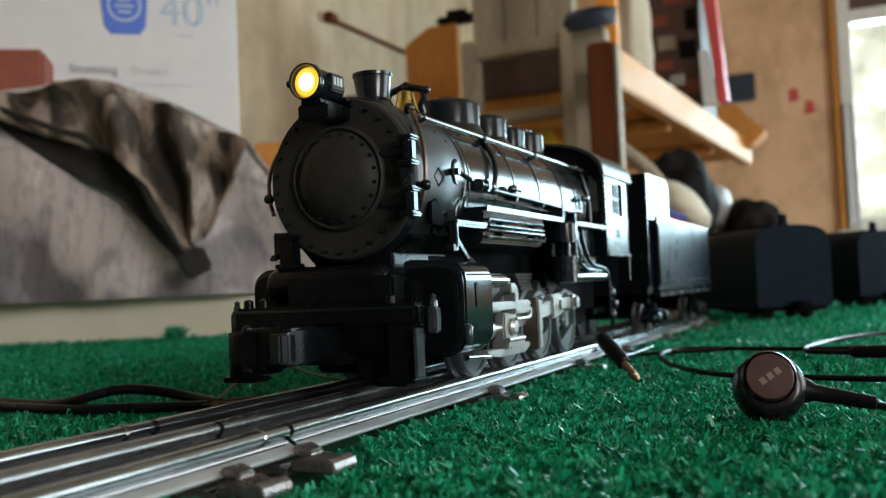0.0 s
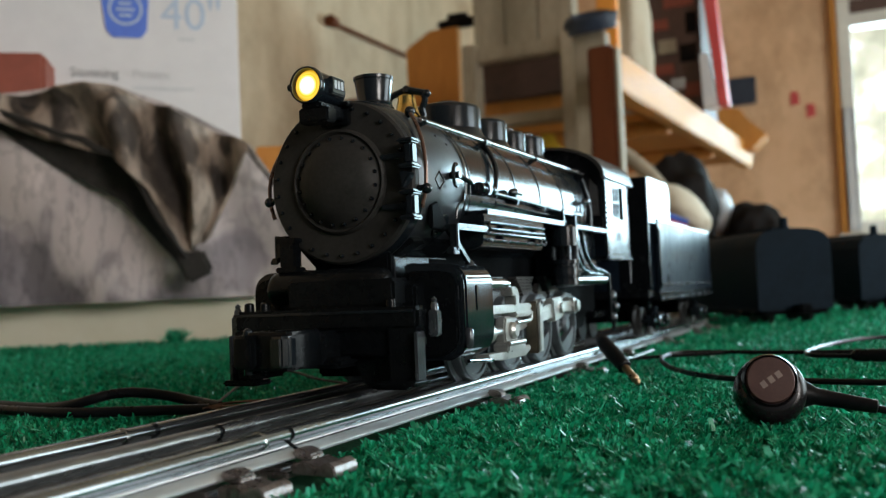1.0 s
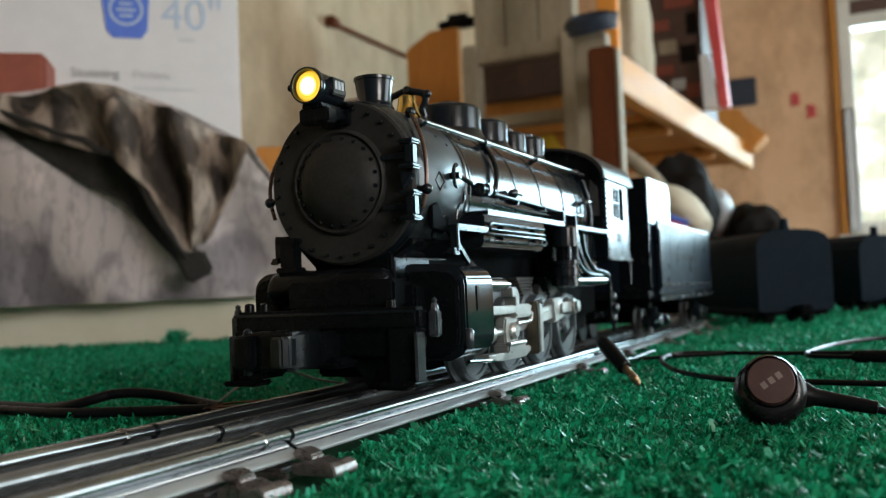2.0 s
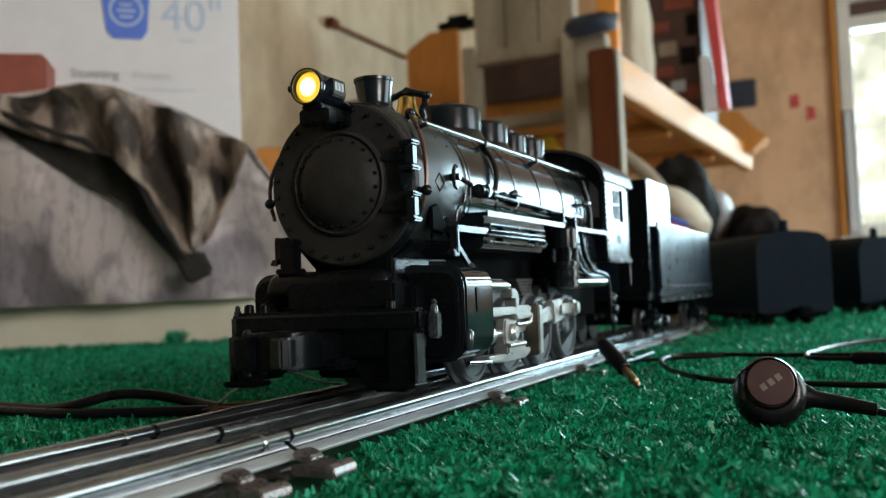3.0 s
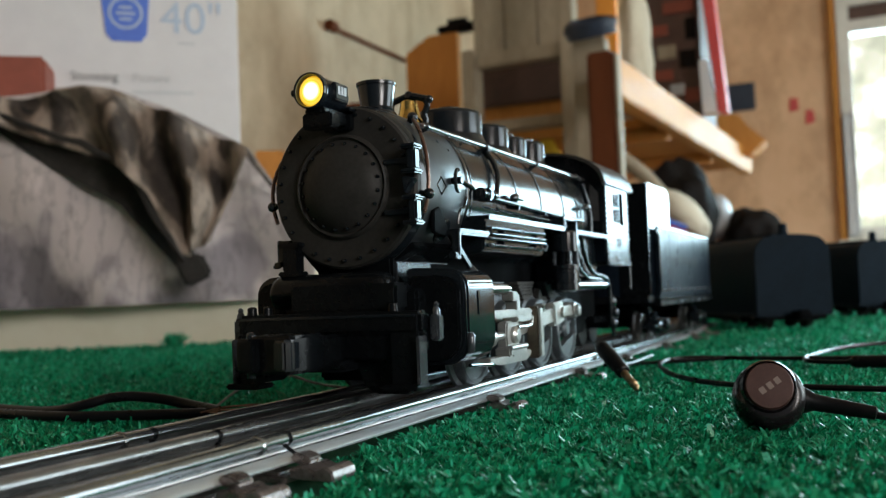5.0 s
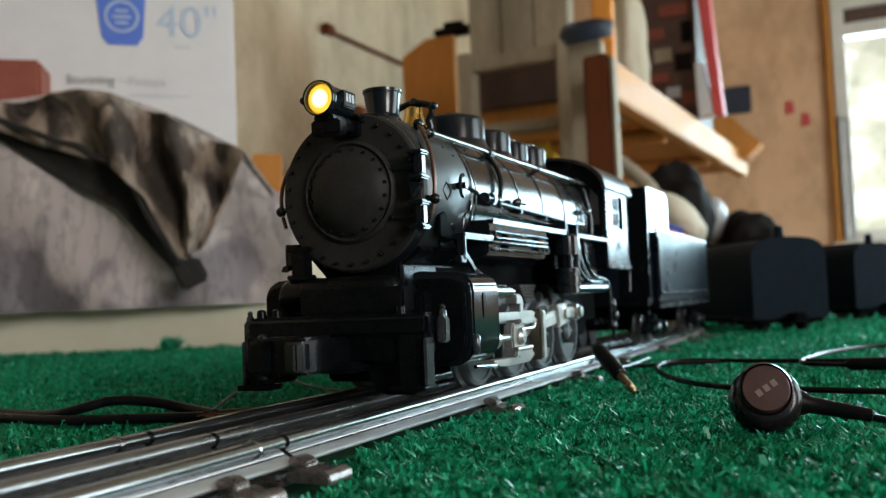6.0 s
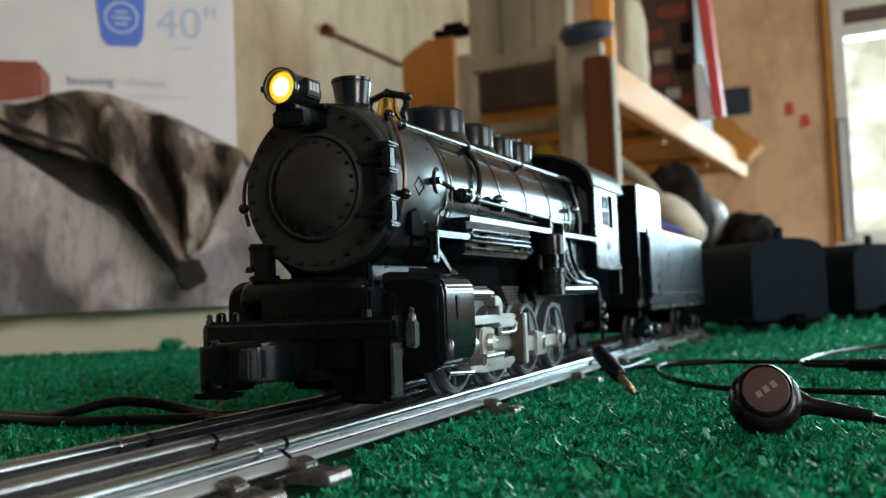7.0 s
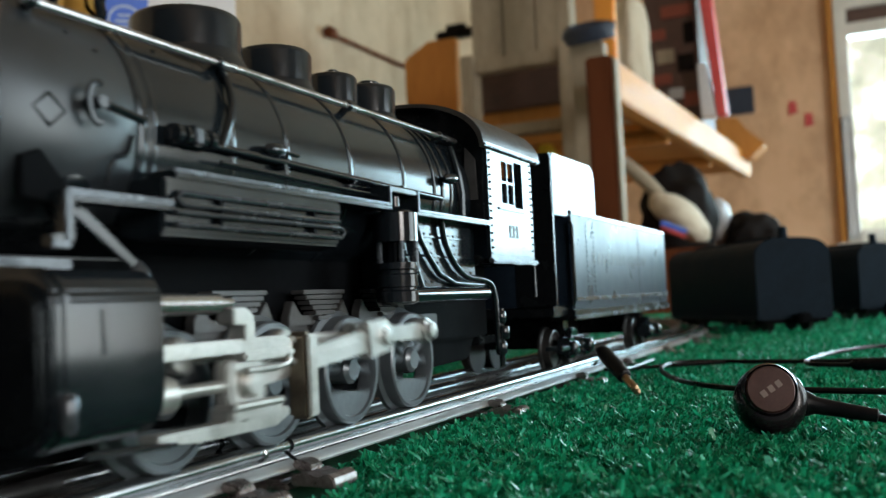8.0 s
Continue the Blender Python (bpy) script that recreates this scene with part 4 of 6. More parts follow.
            P("pump_bolt", rod(B(), (s * 28.4 + 4.4 * math.cos(a), 369.5 + 4.4 * math.sin(a), 40), (s * 28.4 + 4.4 * math.cos(a), 369.5 + 4.4 * math.sin(a), 46), 0.8, 8), EDGE, parent=pump)
        P("pump_bolt", rod(B(), (s * 33.0, 371.5, 38), (s * 33.0, 371.5, 47), 0.9, 8), EDGE, parent=pump)
        P("ash_pipe", rod(B(), (s * 27.4, 376, 32.0), (s * 27.4, 432, 32.0), 2.2, 16), BLACK_GLOSS)
        P("injector_pipe", tube(B(), [(s * 26.0, 404, 54), (s * 26.0, 406, 46), (s * 26.4, 417, 37.2), (s * 27.6, 432, 36.4), (s * 28.2, 438.5, 34), (s * 28.4, 439.5, 22), (s * 28.4, 439.5, 14)], 1.0, 10, 2), BLACK)
        P("injector_pipe", tube(B(), [(s * 25.8, 386, 54), (s * 26.0, 390, 46), (s * 26.2, 404, 35.5), (s * 27.0, 431, 34.6)], 0.9, 10, 1), BLACK)
        P("injector_pipe", tube(B(), [(s * 25.8, 381, 54), (s * 26.0, 382, 46), (s * 26.0, 386.5, 38), (s * 26.4, 389, 33)], 1.0, 10, 1), BLACK)
        bm = B()
        for q in ((0, 24), (1, 19), (0, 14)):
            lathe(bm, [(q[1] - 2.2, 1.4), (q[1] - 1.4, 2.0), (q[1] + 1.4, 2.0), (q[1] + 2.2, 1.4)], (s * (28.8 + q[0]), 441, 0), (0, 0, 1), 12)
        rod(bm, (s * 29, 441, 8), (s * 29, 441, 27), 1.0, 10)
        P("injector", bm, BLACK_GLOSS)
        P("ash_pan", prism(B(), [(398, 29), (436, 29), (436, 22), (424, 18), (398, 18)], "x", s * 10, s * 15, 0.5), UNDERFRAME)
    # saddle, tank across the front, frame, pilot
    bm = B()
    prism(bm, [(-12.4, 31), (12.4, 31), (12.4, 40.5), (20, 44.6), (15, 50), (-15, 50), (-20, 44.6), (-12.4, 40.5)], "y", 252, 290, 0.5)
    cube(bm, -24, 24, 243, 256, 14, 32.4, 0.8)
    P("saddle", bm, BLACK_MATT)
    bm = B()
    lathe(bm, [(-25.0, 0), (-24.7, 3.2), (-23.3, 4.9), (-21.5, 5.4), (12, 5.4), (13.8, 4.9), (15.2, 3.2), (15.5, 0)], (0, 245.5, 32.4), (1, 0, 0), 28)
    P("air_tank", bm, BLACK_MATT, "black air tank across the front")
    P("tank_casing", cube(B(), -13.5, 21, 236.0, 247, 26.4, 34.2, 0.8), BLACK_MATT)
    for s in (-1,):
        bm = cube(B(), s * 15.0, s * 20.5, 243.0, 247.0, 38.6, 47.0, 0.5)
        cube(bm, s * 14.0, s * 21.6, 242.2, 247.6, 46.0, 47.6, 0.4)
        cube(bm, s * 14.0, s * 21.6, 242.2, 247.6, 37.4, 39.0, 0.4)
        P("marker_bracket", bm, BLACK_MATT)
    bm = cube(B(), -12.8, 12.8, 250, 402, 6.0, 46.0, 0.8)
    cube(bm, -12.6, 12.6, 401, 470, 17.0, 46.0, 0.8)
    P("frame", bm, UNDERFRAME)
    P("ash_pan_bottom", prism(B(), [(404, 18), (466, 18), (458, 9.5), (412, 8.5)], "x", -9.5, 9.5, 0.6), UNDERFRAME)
    bm = B()
    cube(bm, -28.8, 30.2, 231.5, 238.0, 20.2, 26.4, 1.0)
    prism(bm, [(-28.4, 20.4), (30.0, 20.4), (30.0, 15.4), (22.0, 13.0), (-18.0, 14.0), (-28.4, 15.4)], "y", 233, 237.5, 0.5)
    for x in (-26.0, -20.6, 20.6):
        lathe(bm, [(26.4, 1.5), (28.4, 1.4), (28.8, 0.8), (28.9, 0)], (x, 235, 0), (0, 0, 1), 12)
    pilot = P("pilot_beam", bm, BLACK_MATT, "black pilot beam")
    P("beam_trim", cube(B(), -29, 29, 230.9, 231.7, 24.8, 25.6, 0.2), BLACK_GLOSS, parent=pilot)
    for s in (1, -1):
        bm = prism(B(), [(s * 29.2, 20.6), (s * 21.0, 20.6), (s * 21.0, 6.6), (s * 29.2, 6.6)], "y", 231.8, 233.8, 0.3)
        cube(bm, s * 19.4, s * 31.0, 227.6, 236.4, 5.4, 7.0, 0.6)
        P("footboard", bm, BLACK_MATT, parent=pilot)
        P("footboard_edge", cube(B(), s * 29.3, s * 30.3, 230.4, 235.4, 6.4, 19.6, 0.25), EDGE, "footboard edge strip greyed for its glint", pilot)
        P("grab_post", cube(B(), s * 30.8, s * 33.6, 236.0, 239.6, 18.0, 25.2, 0.5), EDGE, "small grey lubricator box", pilot)
        bm = B()
        lathe(bm, [(25.0, 1.2), (26.6, 1.1), (27.2, 0.7), (28.0, 0.9), (28.6, 0.3)], (s * 32.2, 237.8, 0), (0, 0, 1), 10)
        P("oil_cup", bm, EDGE, parent=pilot)
    bm = prism(B(), [(6.0, 15.0), (24.0, 15.0), (24.0, 3.6), (13.5, 3.6), (10.6, 5.2), (8.4, 9.0)], "y", 236.5, 240.5, 0.6)
    P("pilot_plate", bm, BLACK_MATT, parent=pilot)
    P("plate_rod", rod(B(), (8.0, 234.6, 14.2), (8.0, 234.6, 20.0), 1.3, 12), BLACK_GLOSS, parent=pilot)
    # knuckle coupler: thick head on a shank, hinged knuckle and a hanging shoe
    bm = B()
    cube(bm, -4.6, 5.2, 219, 237, 11.6, 20.6, 1.0)
    prism(bm, [(-10.6, 213.0), (-9.6, 208.4), (-6.0, 206.2), (5.8, 206.0), (7.2, 208.0), (7.2, 218.0), (5.2, 224.0), (-6.0, 224.0), (-10.2, 219.0)], "z", 11.6, 21.4, 0.8)
    coupler = P("coupler_head", bm, BLACK_MATT, "black knuckle coupler")
    bm = prism(B(), [(-11.2, 212.0), (-10.4, 205.8), (-7.0, 204.2), (-3.4, 204.6), (-3.0, 209.0), (-6.4, 212.4)], "z", 12.2, 20.8, 0.7)
    P("knuckle", bm, BLACK_MATT, parent=coupler)
    bm = prism(B(), [(1.4, 205.0), (5.8, 203.6), (7.4, 205.6), (7.2, 209.0), (1.8, 209.0)], "z", 12.6, 20.4, 0.6)
    P("guard_arm", bm, BLACK, parent=coupler)
    P("knuckle_pin", lathe(B(), [(10.6, 1.3), (21.8, 1.3), (22.4, 0.8), (22.5, 0)], (-7.4, 208.6, 0), (0, 0, 1), 12), BLACK_GLOSS, parent=coupler)
    P("coupler_shoe", cube(B(), -9.0, -3.5, 209.5, 219.5, 9.4, 11.8, 0.6), BLACK_MATT, parent=coupler)
    bm = cube(B(), -7, 9, 226, 240, 10.4, 13.4, 1.0)
    P("coupler_pocket", bm, BLACK_MATT)
    # cab
    cab = P("cab", cube(B(), -28.6, 28.6, 433, 474, 41.6, 43.0), BLACK_MATT)
    for s in (1, -1):
        bm = B()
        w0, w1, zb, zt = 443.5, 464.5, 60.8, 76.6
        for a0, a1, b0, b1 in ((432, 474, 42.4, zb), (432, w0, zb, 79.8), (w1, 474, zb, 79.8), (w0, w1, zt, 79.8)):
            cube(bm, s * 29.0, s * 30.4, a0, a1, b0, b1)
        P("cab_side", bm, BLACK, "satin black riveted cab side", cab)
        for a0, a1, b0, b1 in ((w0, w0 + 0.9, zb, zt), (455.6, 456.6, zb, zt), (w0, 456, zt - 0.9, zt), (w0, 456, zb, zb + 0.9), (449.4, 450.2, zb, zt), (w0, 456, 68.4, 69.2)):
            P("window_bar", cube(B(), s * 29.4, s * 30.3, a0, a1, b0, b1), EDGE, "window bar greyed for its glint", cab)
        bm = B()
        cube(bm, s * 29.6, s * 31.6, 431, 475, 41.4, 43.0, 0.4)
        cube(bm, s * 30.2, s * 31.0, 440, 466, 59.2, 60.2, 0.3)
        cube(bm, s * 30.2, s * 30.7, 433, 473, 44.4, 45.0)
        P("cab_ledge", bm, EDGE, "cab ledge greyed for its glint", cab)
        bm = B()
        for k in range(14):
            for y in (433.6, 472.6):
                lathe(bm, [(0, 0.5), (0.4, 0.42), (0.55, 0)], (s * 30.35, y, 46.5 + k * 2.35), (s, 0, 0), 5)
        tagged(P("rivet_row", bm, BLACK_GLOSS, parent=cab), kind="stuff")
        for k in range(3):
            P("cab_number_mark", cube(B(), s * 30.36, s * 30.52, 449.4 + k * 3.4, 451.4 + k * 3.4, 50.2, 54.6), DECAL, "faded white number mark", cab)
        P("cab_step", tube(B(), [(s * 30.2, 473.4, 42), (s * 30.2, 473.4, 30)], 0.6, 8), BLACK, parent=cab)
    bm = B()
    roof = [(-31.6, 79.4)] + [(-31.6 * math.cos(radians(a)) ** 0.9 if 0 < a < 90 else (-31.6 if a == 0 else 0), 79.6 + 15.4 * math.sin(radians(a))) for a in range(0, 91, 9)]
    roof = roof + [(-q[0], q[1]) for q in roof[-2::-1]]
    inner = [(q[0] * 0.955, q[1] - 1.2) for q in roof]
    v = [[bm.verts.new((q[0], y, q[1])) for q in poly] for y in (426.5, 481) for poly in (roof, inner)]
    for i in range(len(roof) - 1):
        bm.faces.new((v[0][i], v[0][i + 1], v[2][i + 1], v[2][i]))
        bm.faces.new((v[1][i + 1], v[1][i], v[3][i], v[3][i + 1]))
        bm.faces.new((v[0][i + 1], v[0][i], v[1][i], v[1][i + 1]))
        bm.faces.new((v[2][i], v[2][i + 1], v[3][i + 1], v[3][i]))
    for i in (0, len(roof) - 1):
        bm.faces.new((v[0][i], v[2][i], v[3][i], v[1][i]))
    P("cab_roof", bm, ROOF, "dusty arched cab roof", cab)
    P("cab_front", prism(B(), [(q[0] * 0.93, q[1] - 1.0) for q in roof] + [(28.8, 55.5), (-28.8, 55.5)], "y", 430.5, 432.5), BLACK_MATT, "black cab front wall", cab)
    bm = cube(B(), -8, 8, 441, 456, 93.6, 96.2, 0.6)
    P("roof_vent", bm, BLACK, parent=cab)
    for s in (1, -1):
        P("roof_edge", cube(B(), s * 30.6, s * 32.0, 427, 480.5, 78.6, 79.8, 0.3), EDGE, "roof edge strip greyed for its glint", cab)
        P("cab_front_window", prism(B(), [(s * 22.8, 62), (s * 27.4, 62), (s * 27.0, 75), (s * 23.6, 79)], "y", 429.9, 430.4), SPRING, "small cab front window", cab)
    # front turrets beside the cab
    for y, x in ((420, 24.6), (424.5, 23.0)):
        P("turret_pipe", tube(B(), [(x + 1.2, y, 55), (x + 1.4, y, 66), (x - 2.0, y + 0.5, 78)], 1.0, 8, 1), BLACK)
    bm = B()
    lathe(bm, [(-4.5, 0.5), (-2.5, 1.5), (2, 1.7), (4, 0.8)], (27.4, 409, 66.5), (0, 1, 0.1), 10)
    P("check_valve", bm, BLACK)
    return t


def running_gear(t):
    """Drivers, side rods, main rods and crossheads, each on its own to be moved."""
    gear = {"wheels": [], "side": [], "main": [], "cross": []}
    tyre, pieces, spoke = driver_meshes()
    for s in (1, -1):
        flip = Matrix.Identity(4) if s > 0 else Matrix.Rotation(math.pi, 4, "Z") @ Matrix.Rotation(math.pi, 4, "X")
        for y in WHEEL_Y:
            at = (s * 19.4 * MM, (y - YC) * MM, WHEEL_Z * MM)
            ob = tagged(new("driving_wheel", tyre), "dark metal spoked driving wheel")
            ob.parent = t
            if s < 0:
                at = (-19.4 * MM, at[1], at[2])
            for name, me in pieces:
                o = new(name, me)
                o.parent, o.matrix_basis = ob, flip
            for k in range(12):
                if not 4 <= k <= 8:
                    o = new("spoke", spoke)
                    o.parent, o.matrix_basis = ob, flip @ Matrix.Rotation(2 * math.pi * k / 12, 4, "X")
            gear["wheels"].append((ob, at))
    for s in (1, -1):
        bm = B()
        prism(bm, [(WHEEL_Y[0] - 355.8, -1.7), (33.6, -1.7), (33.6, 1.7), (WHEEL_Y[0] - 355.8, 1.7)], "x", s * 21.4, s * 23.2, 0.4)
        for y in WHEEL_Y:
            lathe(bm, [(0, 3.4), (2.6, 3.4), (3.0, 3.0)], (s * 21.0, y - 355.8, 0), (s, 0, 0), 20)
        prism(bm, [(-6, -3.6), (6, -3.0), (6, 3.0), (-6, 3.6)], "x", s * 21.2, s * 24.4, 0.5)
        prism(bm, [(4, -2.1), (33.6, -2.1), (33.6, 2.1), (4, 2.1)], "x", s * 23.0, s * 25.0, 0.4)
        lathe(bm, [(0, 3.3), (2.6, 3.3), (2.8, 2.5), (4.2, 2.3), (4.5, 0)], (s * 23.0, 33.6, 0), (s, 0, 0), 8)
        bm.transform(Matrix.Scale(MM, 4) @ Matrix.Translation((s * 1.4, 0, 0)))
        gear["side"].append((part("side_rod", bm, NICKEL, t, "worn nickel side rod", (0, (355.8 - YC) * MM, WHEEL_Z * MM)), s))
        bm = B()
        prism(bm, [(0, -2.0), (50, -2.7), (58, -2.7), (58, 2.7), (50, 2.7), (0, 2.0)], "x", s * 26.2, s * 28.4, 0.4)
        prism(bm, [(4, -1.0), (46, -1.3), (46, 1.3), (4, 1.0)], "x", s * 28.0, s * 28.9, 0.3)
        prism(bm, [(50, -4.4), (61.5, -4.0), (62.5, 0), (61.5, 4.0), (50, 4.4)], "x", s * 25.4, s * 29.2, 0.6)
        lathe(bm, [(0, 2.6), (3.2, 2.6), (4.4, 1.8), (4.5, 0)], (s * 27.0, 0, 0), (s, 0, 0), 18)
        lathe(bm, [(0, 2.8), (2.2, 2.8), (2.4, 2.1), (3.4, 1.9), (3.6, 0)], (s * 27.0, 58, 0), (s, 0, 0), 8)
        bm.transform(Matrix.Scale(MM, 4) @ Matrix.Translation((s * 2.0, 0, 0)))
        gear["main"].append((part("main_rod", bm, NICKEL, t, "worn nickel main rod"), s))
        bm = B()
        prism(bm, [(-5.0, -5.2), (5.4, -5.2), (6.4, 0), (5.4, 4.6), (-5.0, 4.6), (-6.2, 0)], "x", s * 26.4, s * 30.0, 0.6)
        cube(bm, s * 25.8, s * 31.4, -6.6, 9.6, -6.8, -3.6, 0.6)
        rod(bm, (s * 31.0, -6.0, -4.0), (s * 31.0, 9.0, -4.0), 0.9, 10)
        lathe(bm, [(0, 2.8), (1.2, 2.8), (2.2, 2.0), (2.3, 0)], (s * 29.8, 0, 0), (s, 0, 0), 18)
        bm.transform(Matrix.Scale(MM, 4) @ Matrix.Translation((s * 2.6, 0, 0)))
        gear["cross"].append((part("crosshead", bm, NICKEL, t, "worn nickel crosshead"), s))
    return gear


def bogie(t, y, group_parts):
    """A four-wheel truck with side frames, springs and flanged wheels (tender space, millimetres)."""
    for dy in (-11.5, 11.5):
        for s in (1, -1):
            bm = B()
            lathe(bm, [(-2.4, 9.4), (-1.4, 9.4), (-0.8, 8.2), (2.2, 8.1), (2.4, 7.4), (1.6, 6.6), (1.6, 2.4), (2.6, 2.0), (2.6, 0)], (s * 17.4, y + dy, 8.2), (s, 0, 0), 28)
            bm.transform(Matrix.Scale(MM, 4))
            part("wheel", bm, DARKWHEEL, t)
    for s in (1, -1):
        bm = B()
        prism(bm, [(y - 17, 11.6), (y - 13, 13.4), (y - 6, 13.0), (y - 3, 16.6), (y + 3, 16.6), (y + 6, 13.0), (y + 13, 13.4), (y + 17, 11.6), (y + 17, 6.4), (y + 9, 6.4), (y + 5, 4.6), (y - 5, 4.6), (y - 9, 6.4), (y - 17, 6.4)], "x", s * 22.0, s * 24.6, 0.5)
        for dy in (-11.5, 11.5):
            cube(bm, s * 23.6, s * 28.0, y + dy - 4.2, y + dy + 4.2, 4.6, 12.8, 1.2)
            lathe(bm, [(0, 3.2), (1.0, 3.0), (1.4, 2.0), (1.5, 0)], (s * 27.8, y + dy, 8.6), (s, 0, 0), 14)
        for dy in (-3.0, 3.0):
            lathe(bm, [(5.4, 2.2), (7.0, 2.6), (8.0, 2.0), (9.4, 2.6), (10.6, 2.0), (12.0, 2.6), (13.0, 2.0)], (s * 25.2, y + dy, 0), (0, 0, 1), 12)
        bm.transform(Matrix.Scale(MM, 4))
        part("truck_frame", bm, BLACK_GLOSS, t, "glossy black truck side frame")
    bm = cube(B(), -21, 21, y - 4, y + 4, 8, 21, 0.6)
    bm.transform(Matrix.Scale(MM, 4))
    part("bolster", bm, BLACK_MATT, t)


TL = 188.0    # tender length


def tender():
    """Its space starts at the front of the tank, on the rail tops."""
    t = thing("toy_tender", "satin black toy coal tender with faded lettering", "toy train", (0, 0, ZR))
    S = lambda bm: (bm.transform(Matrix.Scale(MM, 4)), bm)[1]
    bm = B()
    cube(bm, -31, 31, 0, TL, 24.0, 63.4, 0.8)
    tank = part("tank", S(bm), TENDER_BLACK, t, "satin black riveted tank")
    part("underframe", S(cube(B(), -31.4, 31.4, -1.5, TL + 1.5, 20.0, 24.4, 0.5)), BLACK_MATT, t)
    for s in (1, -1):
        # beading and rim are paler than the tank to carry their glints
        for z in (28.6, 21.2):
            part("tank_beading", S(cube(B(), s * 30.9, s * 31.9, 0.4, TL - 0.4, z - 0.8, z + 0.8, 0.3)), EDGE, tank, "tank beading greyed for its glint")
        part("tank_rim", S(cube(B(), s * 30.0, s * 31.5, 0.4, TL - 0.4, 62.8, 64.4, 0.3)), EDGE, tank, "tank rim greyed for its glint")
        for y in (21.5, 32.5, 118.0):
            bm = B()
            for k in range(15):
                lathe(bm, [(0, 0.5), (0.4, 0.42), (0.55, 0)], (s * 30.95, y, 31.5 + k * 2.1), (s, 0, 0), 5)
            tagged(part("rivet_row", S(bm), BLACK_GLOSS, tank), kind="stuff")
        for k in range(13):
            part("lettering_mark", S(cube(B(), s * 30.98, s * 31.12, 30 + k * 8.2, 35.4 + k * 8.2, 43.0, 48.2)), DECAL, tank, "faded white lettering mark")
        bm = prism(B(), [(-20, 61.5), (-20, 83.6), (-18, 85.4), (34, 86.2), (39, 84.0), (40.5, 80.0), (40.5, 63.0), (2, 63.0), (-4, 61.5)], "x", s * 28.2, s * 30.6, 0.35)
        part("bunker_side", S(bm), BLACK, t, "black coal bunker side")
        part("front_panel", S(cube(B(), s * 14, s * 30.4, -21.5, -19.0, 26, 85.2, 0.5)), BLACK_MATT, t)
        part("grab_rail", S(tube(B(), [(s * 30.8, -1.5, 26), (s * 32.0, -1.5, 28), (s * 32.0, -1.5, 58), (s * 30.8, -1.5, 60)], 0.6, 8)), BLACK, t)
        part("step", S(cube(B(), s * 24, s * 31, -19, -9, 9, 10.6, 0.3)), BLACK, t)
    part("deck", S(cube(B(), -28.6, 28.6, -20, 1.0, 22, 26, 0.4)), BLACK_MATT, t)
    part("coal_board", S(prism(B(), [(2, 63.2), (38, 63.2), (38, 74), (30, 80), (2, 80)], "x", -27.8, 27.8, 0.5)), BLACK_MATT, t)
    part("hatch", S(cube(B(), -9, 9, 96, 116, 63.2, 67.6, 0.8)), BLACK, t)
    bogie(t, 19, None)
    bogie(t, TL - 26, None)
    part("drawbar", S(cube(B(), -3, 3, -34, 2, 13, 16, 0.5)), BLACK_MATT, t)
    return t


def parked_car(at, yaw, length, label):
    """A dark tinplate car parked on the bend: rounded body, roof hatch, end rails and trucks."""
    t = thing("toy_freight_car", label, "toy train", pose(at[0], at[1], ZR - 0.0065, 0, 0, yaw), "parked toy cars")
    S = lambda bm: (bm.transform(Matrix.Scale(MM, 4)), bm)[1]
    roof = [(-32, 60), (-31, 65), (-27.5, 69.5), (-22, 72.5), (-12, 74.2), (0, 74.8)]
    side = [(-30.5, 9.5), (-32, 11.5)] + roof + [(-q[0], q[1]) for q in roof[-2::-1]] + [(32, 11.5), (30.5, 9.5)]
    body = part("body", S(prism(B(), side, "y", 0, length, 0.8)), SLATE, t)
    part("underframe", S(cube(B(), -27, 27, -2.0, length + 2.0, 6.5, 10.0, 0.8)), UNDERFRAME, t)
    for y in (0.0, length):
        part("end_frame", S(prism(B(), [(q[0] * 1.012, q[1] * 1.008) for q in side], "y", y - 1.4, y + 1.4, 0.4)), SLATE, body)
    for x in (-32.2, 32.2):
        part("side_sill", S(cube(B(), x - 0.9, x + 0.9, 0.5, length - 0.5, 10.0, 13.0, 0.4)), SLATE, body)
    part("vent_post", S(lathe(B(), [(72, 4.2), (77, 4.2), (78, 3.6), (84, 3.4), (85, 2.4), (85.2, 0)], (1, 14, 0), (0, 0, 1), 16)), SLATE, t)
    part("roof_walk", S(cube(B(), -6, 6, 22, length - 4, 74.4, 77.0, 0.5)), SLATE, t)
    bm = cube(B(), -4, 4, -12, -1.5, 8.5, 14, 1.0)
    cube(bm, -5.5, 5.5, -17, -11, 7.5, 15, 1.6)
    part("coupler", S(bm), UNDERFRAME, t)
    for y in (26, length - 26):
        bogie(t, y, None)
    return t


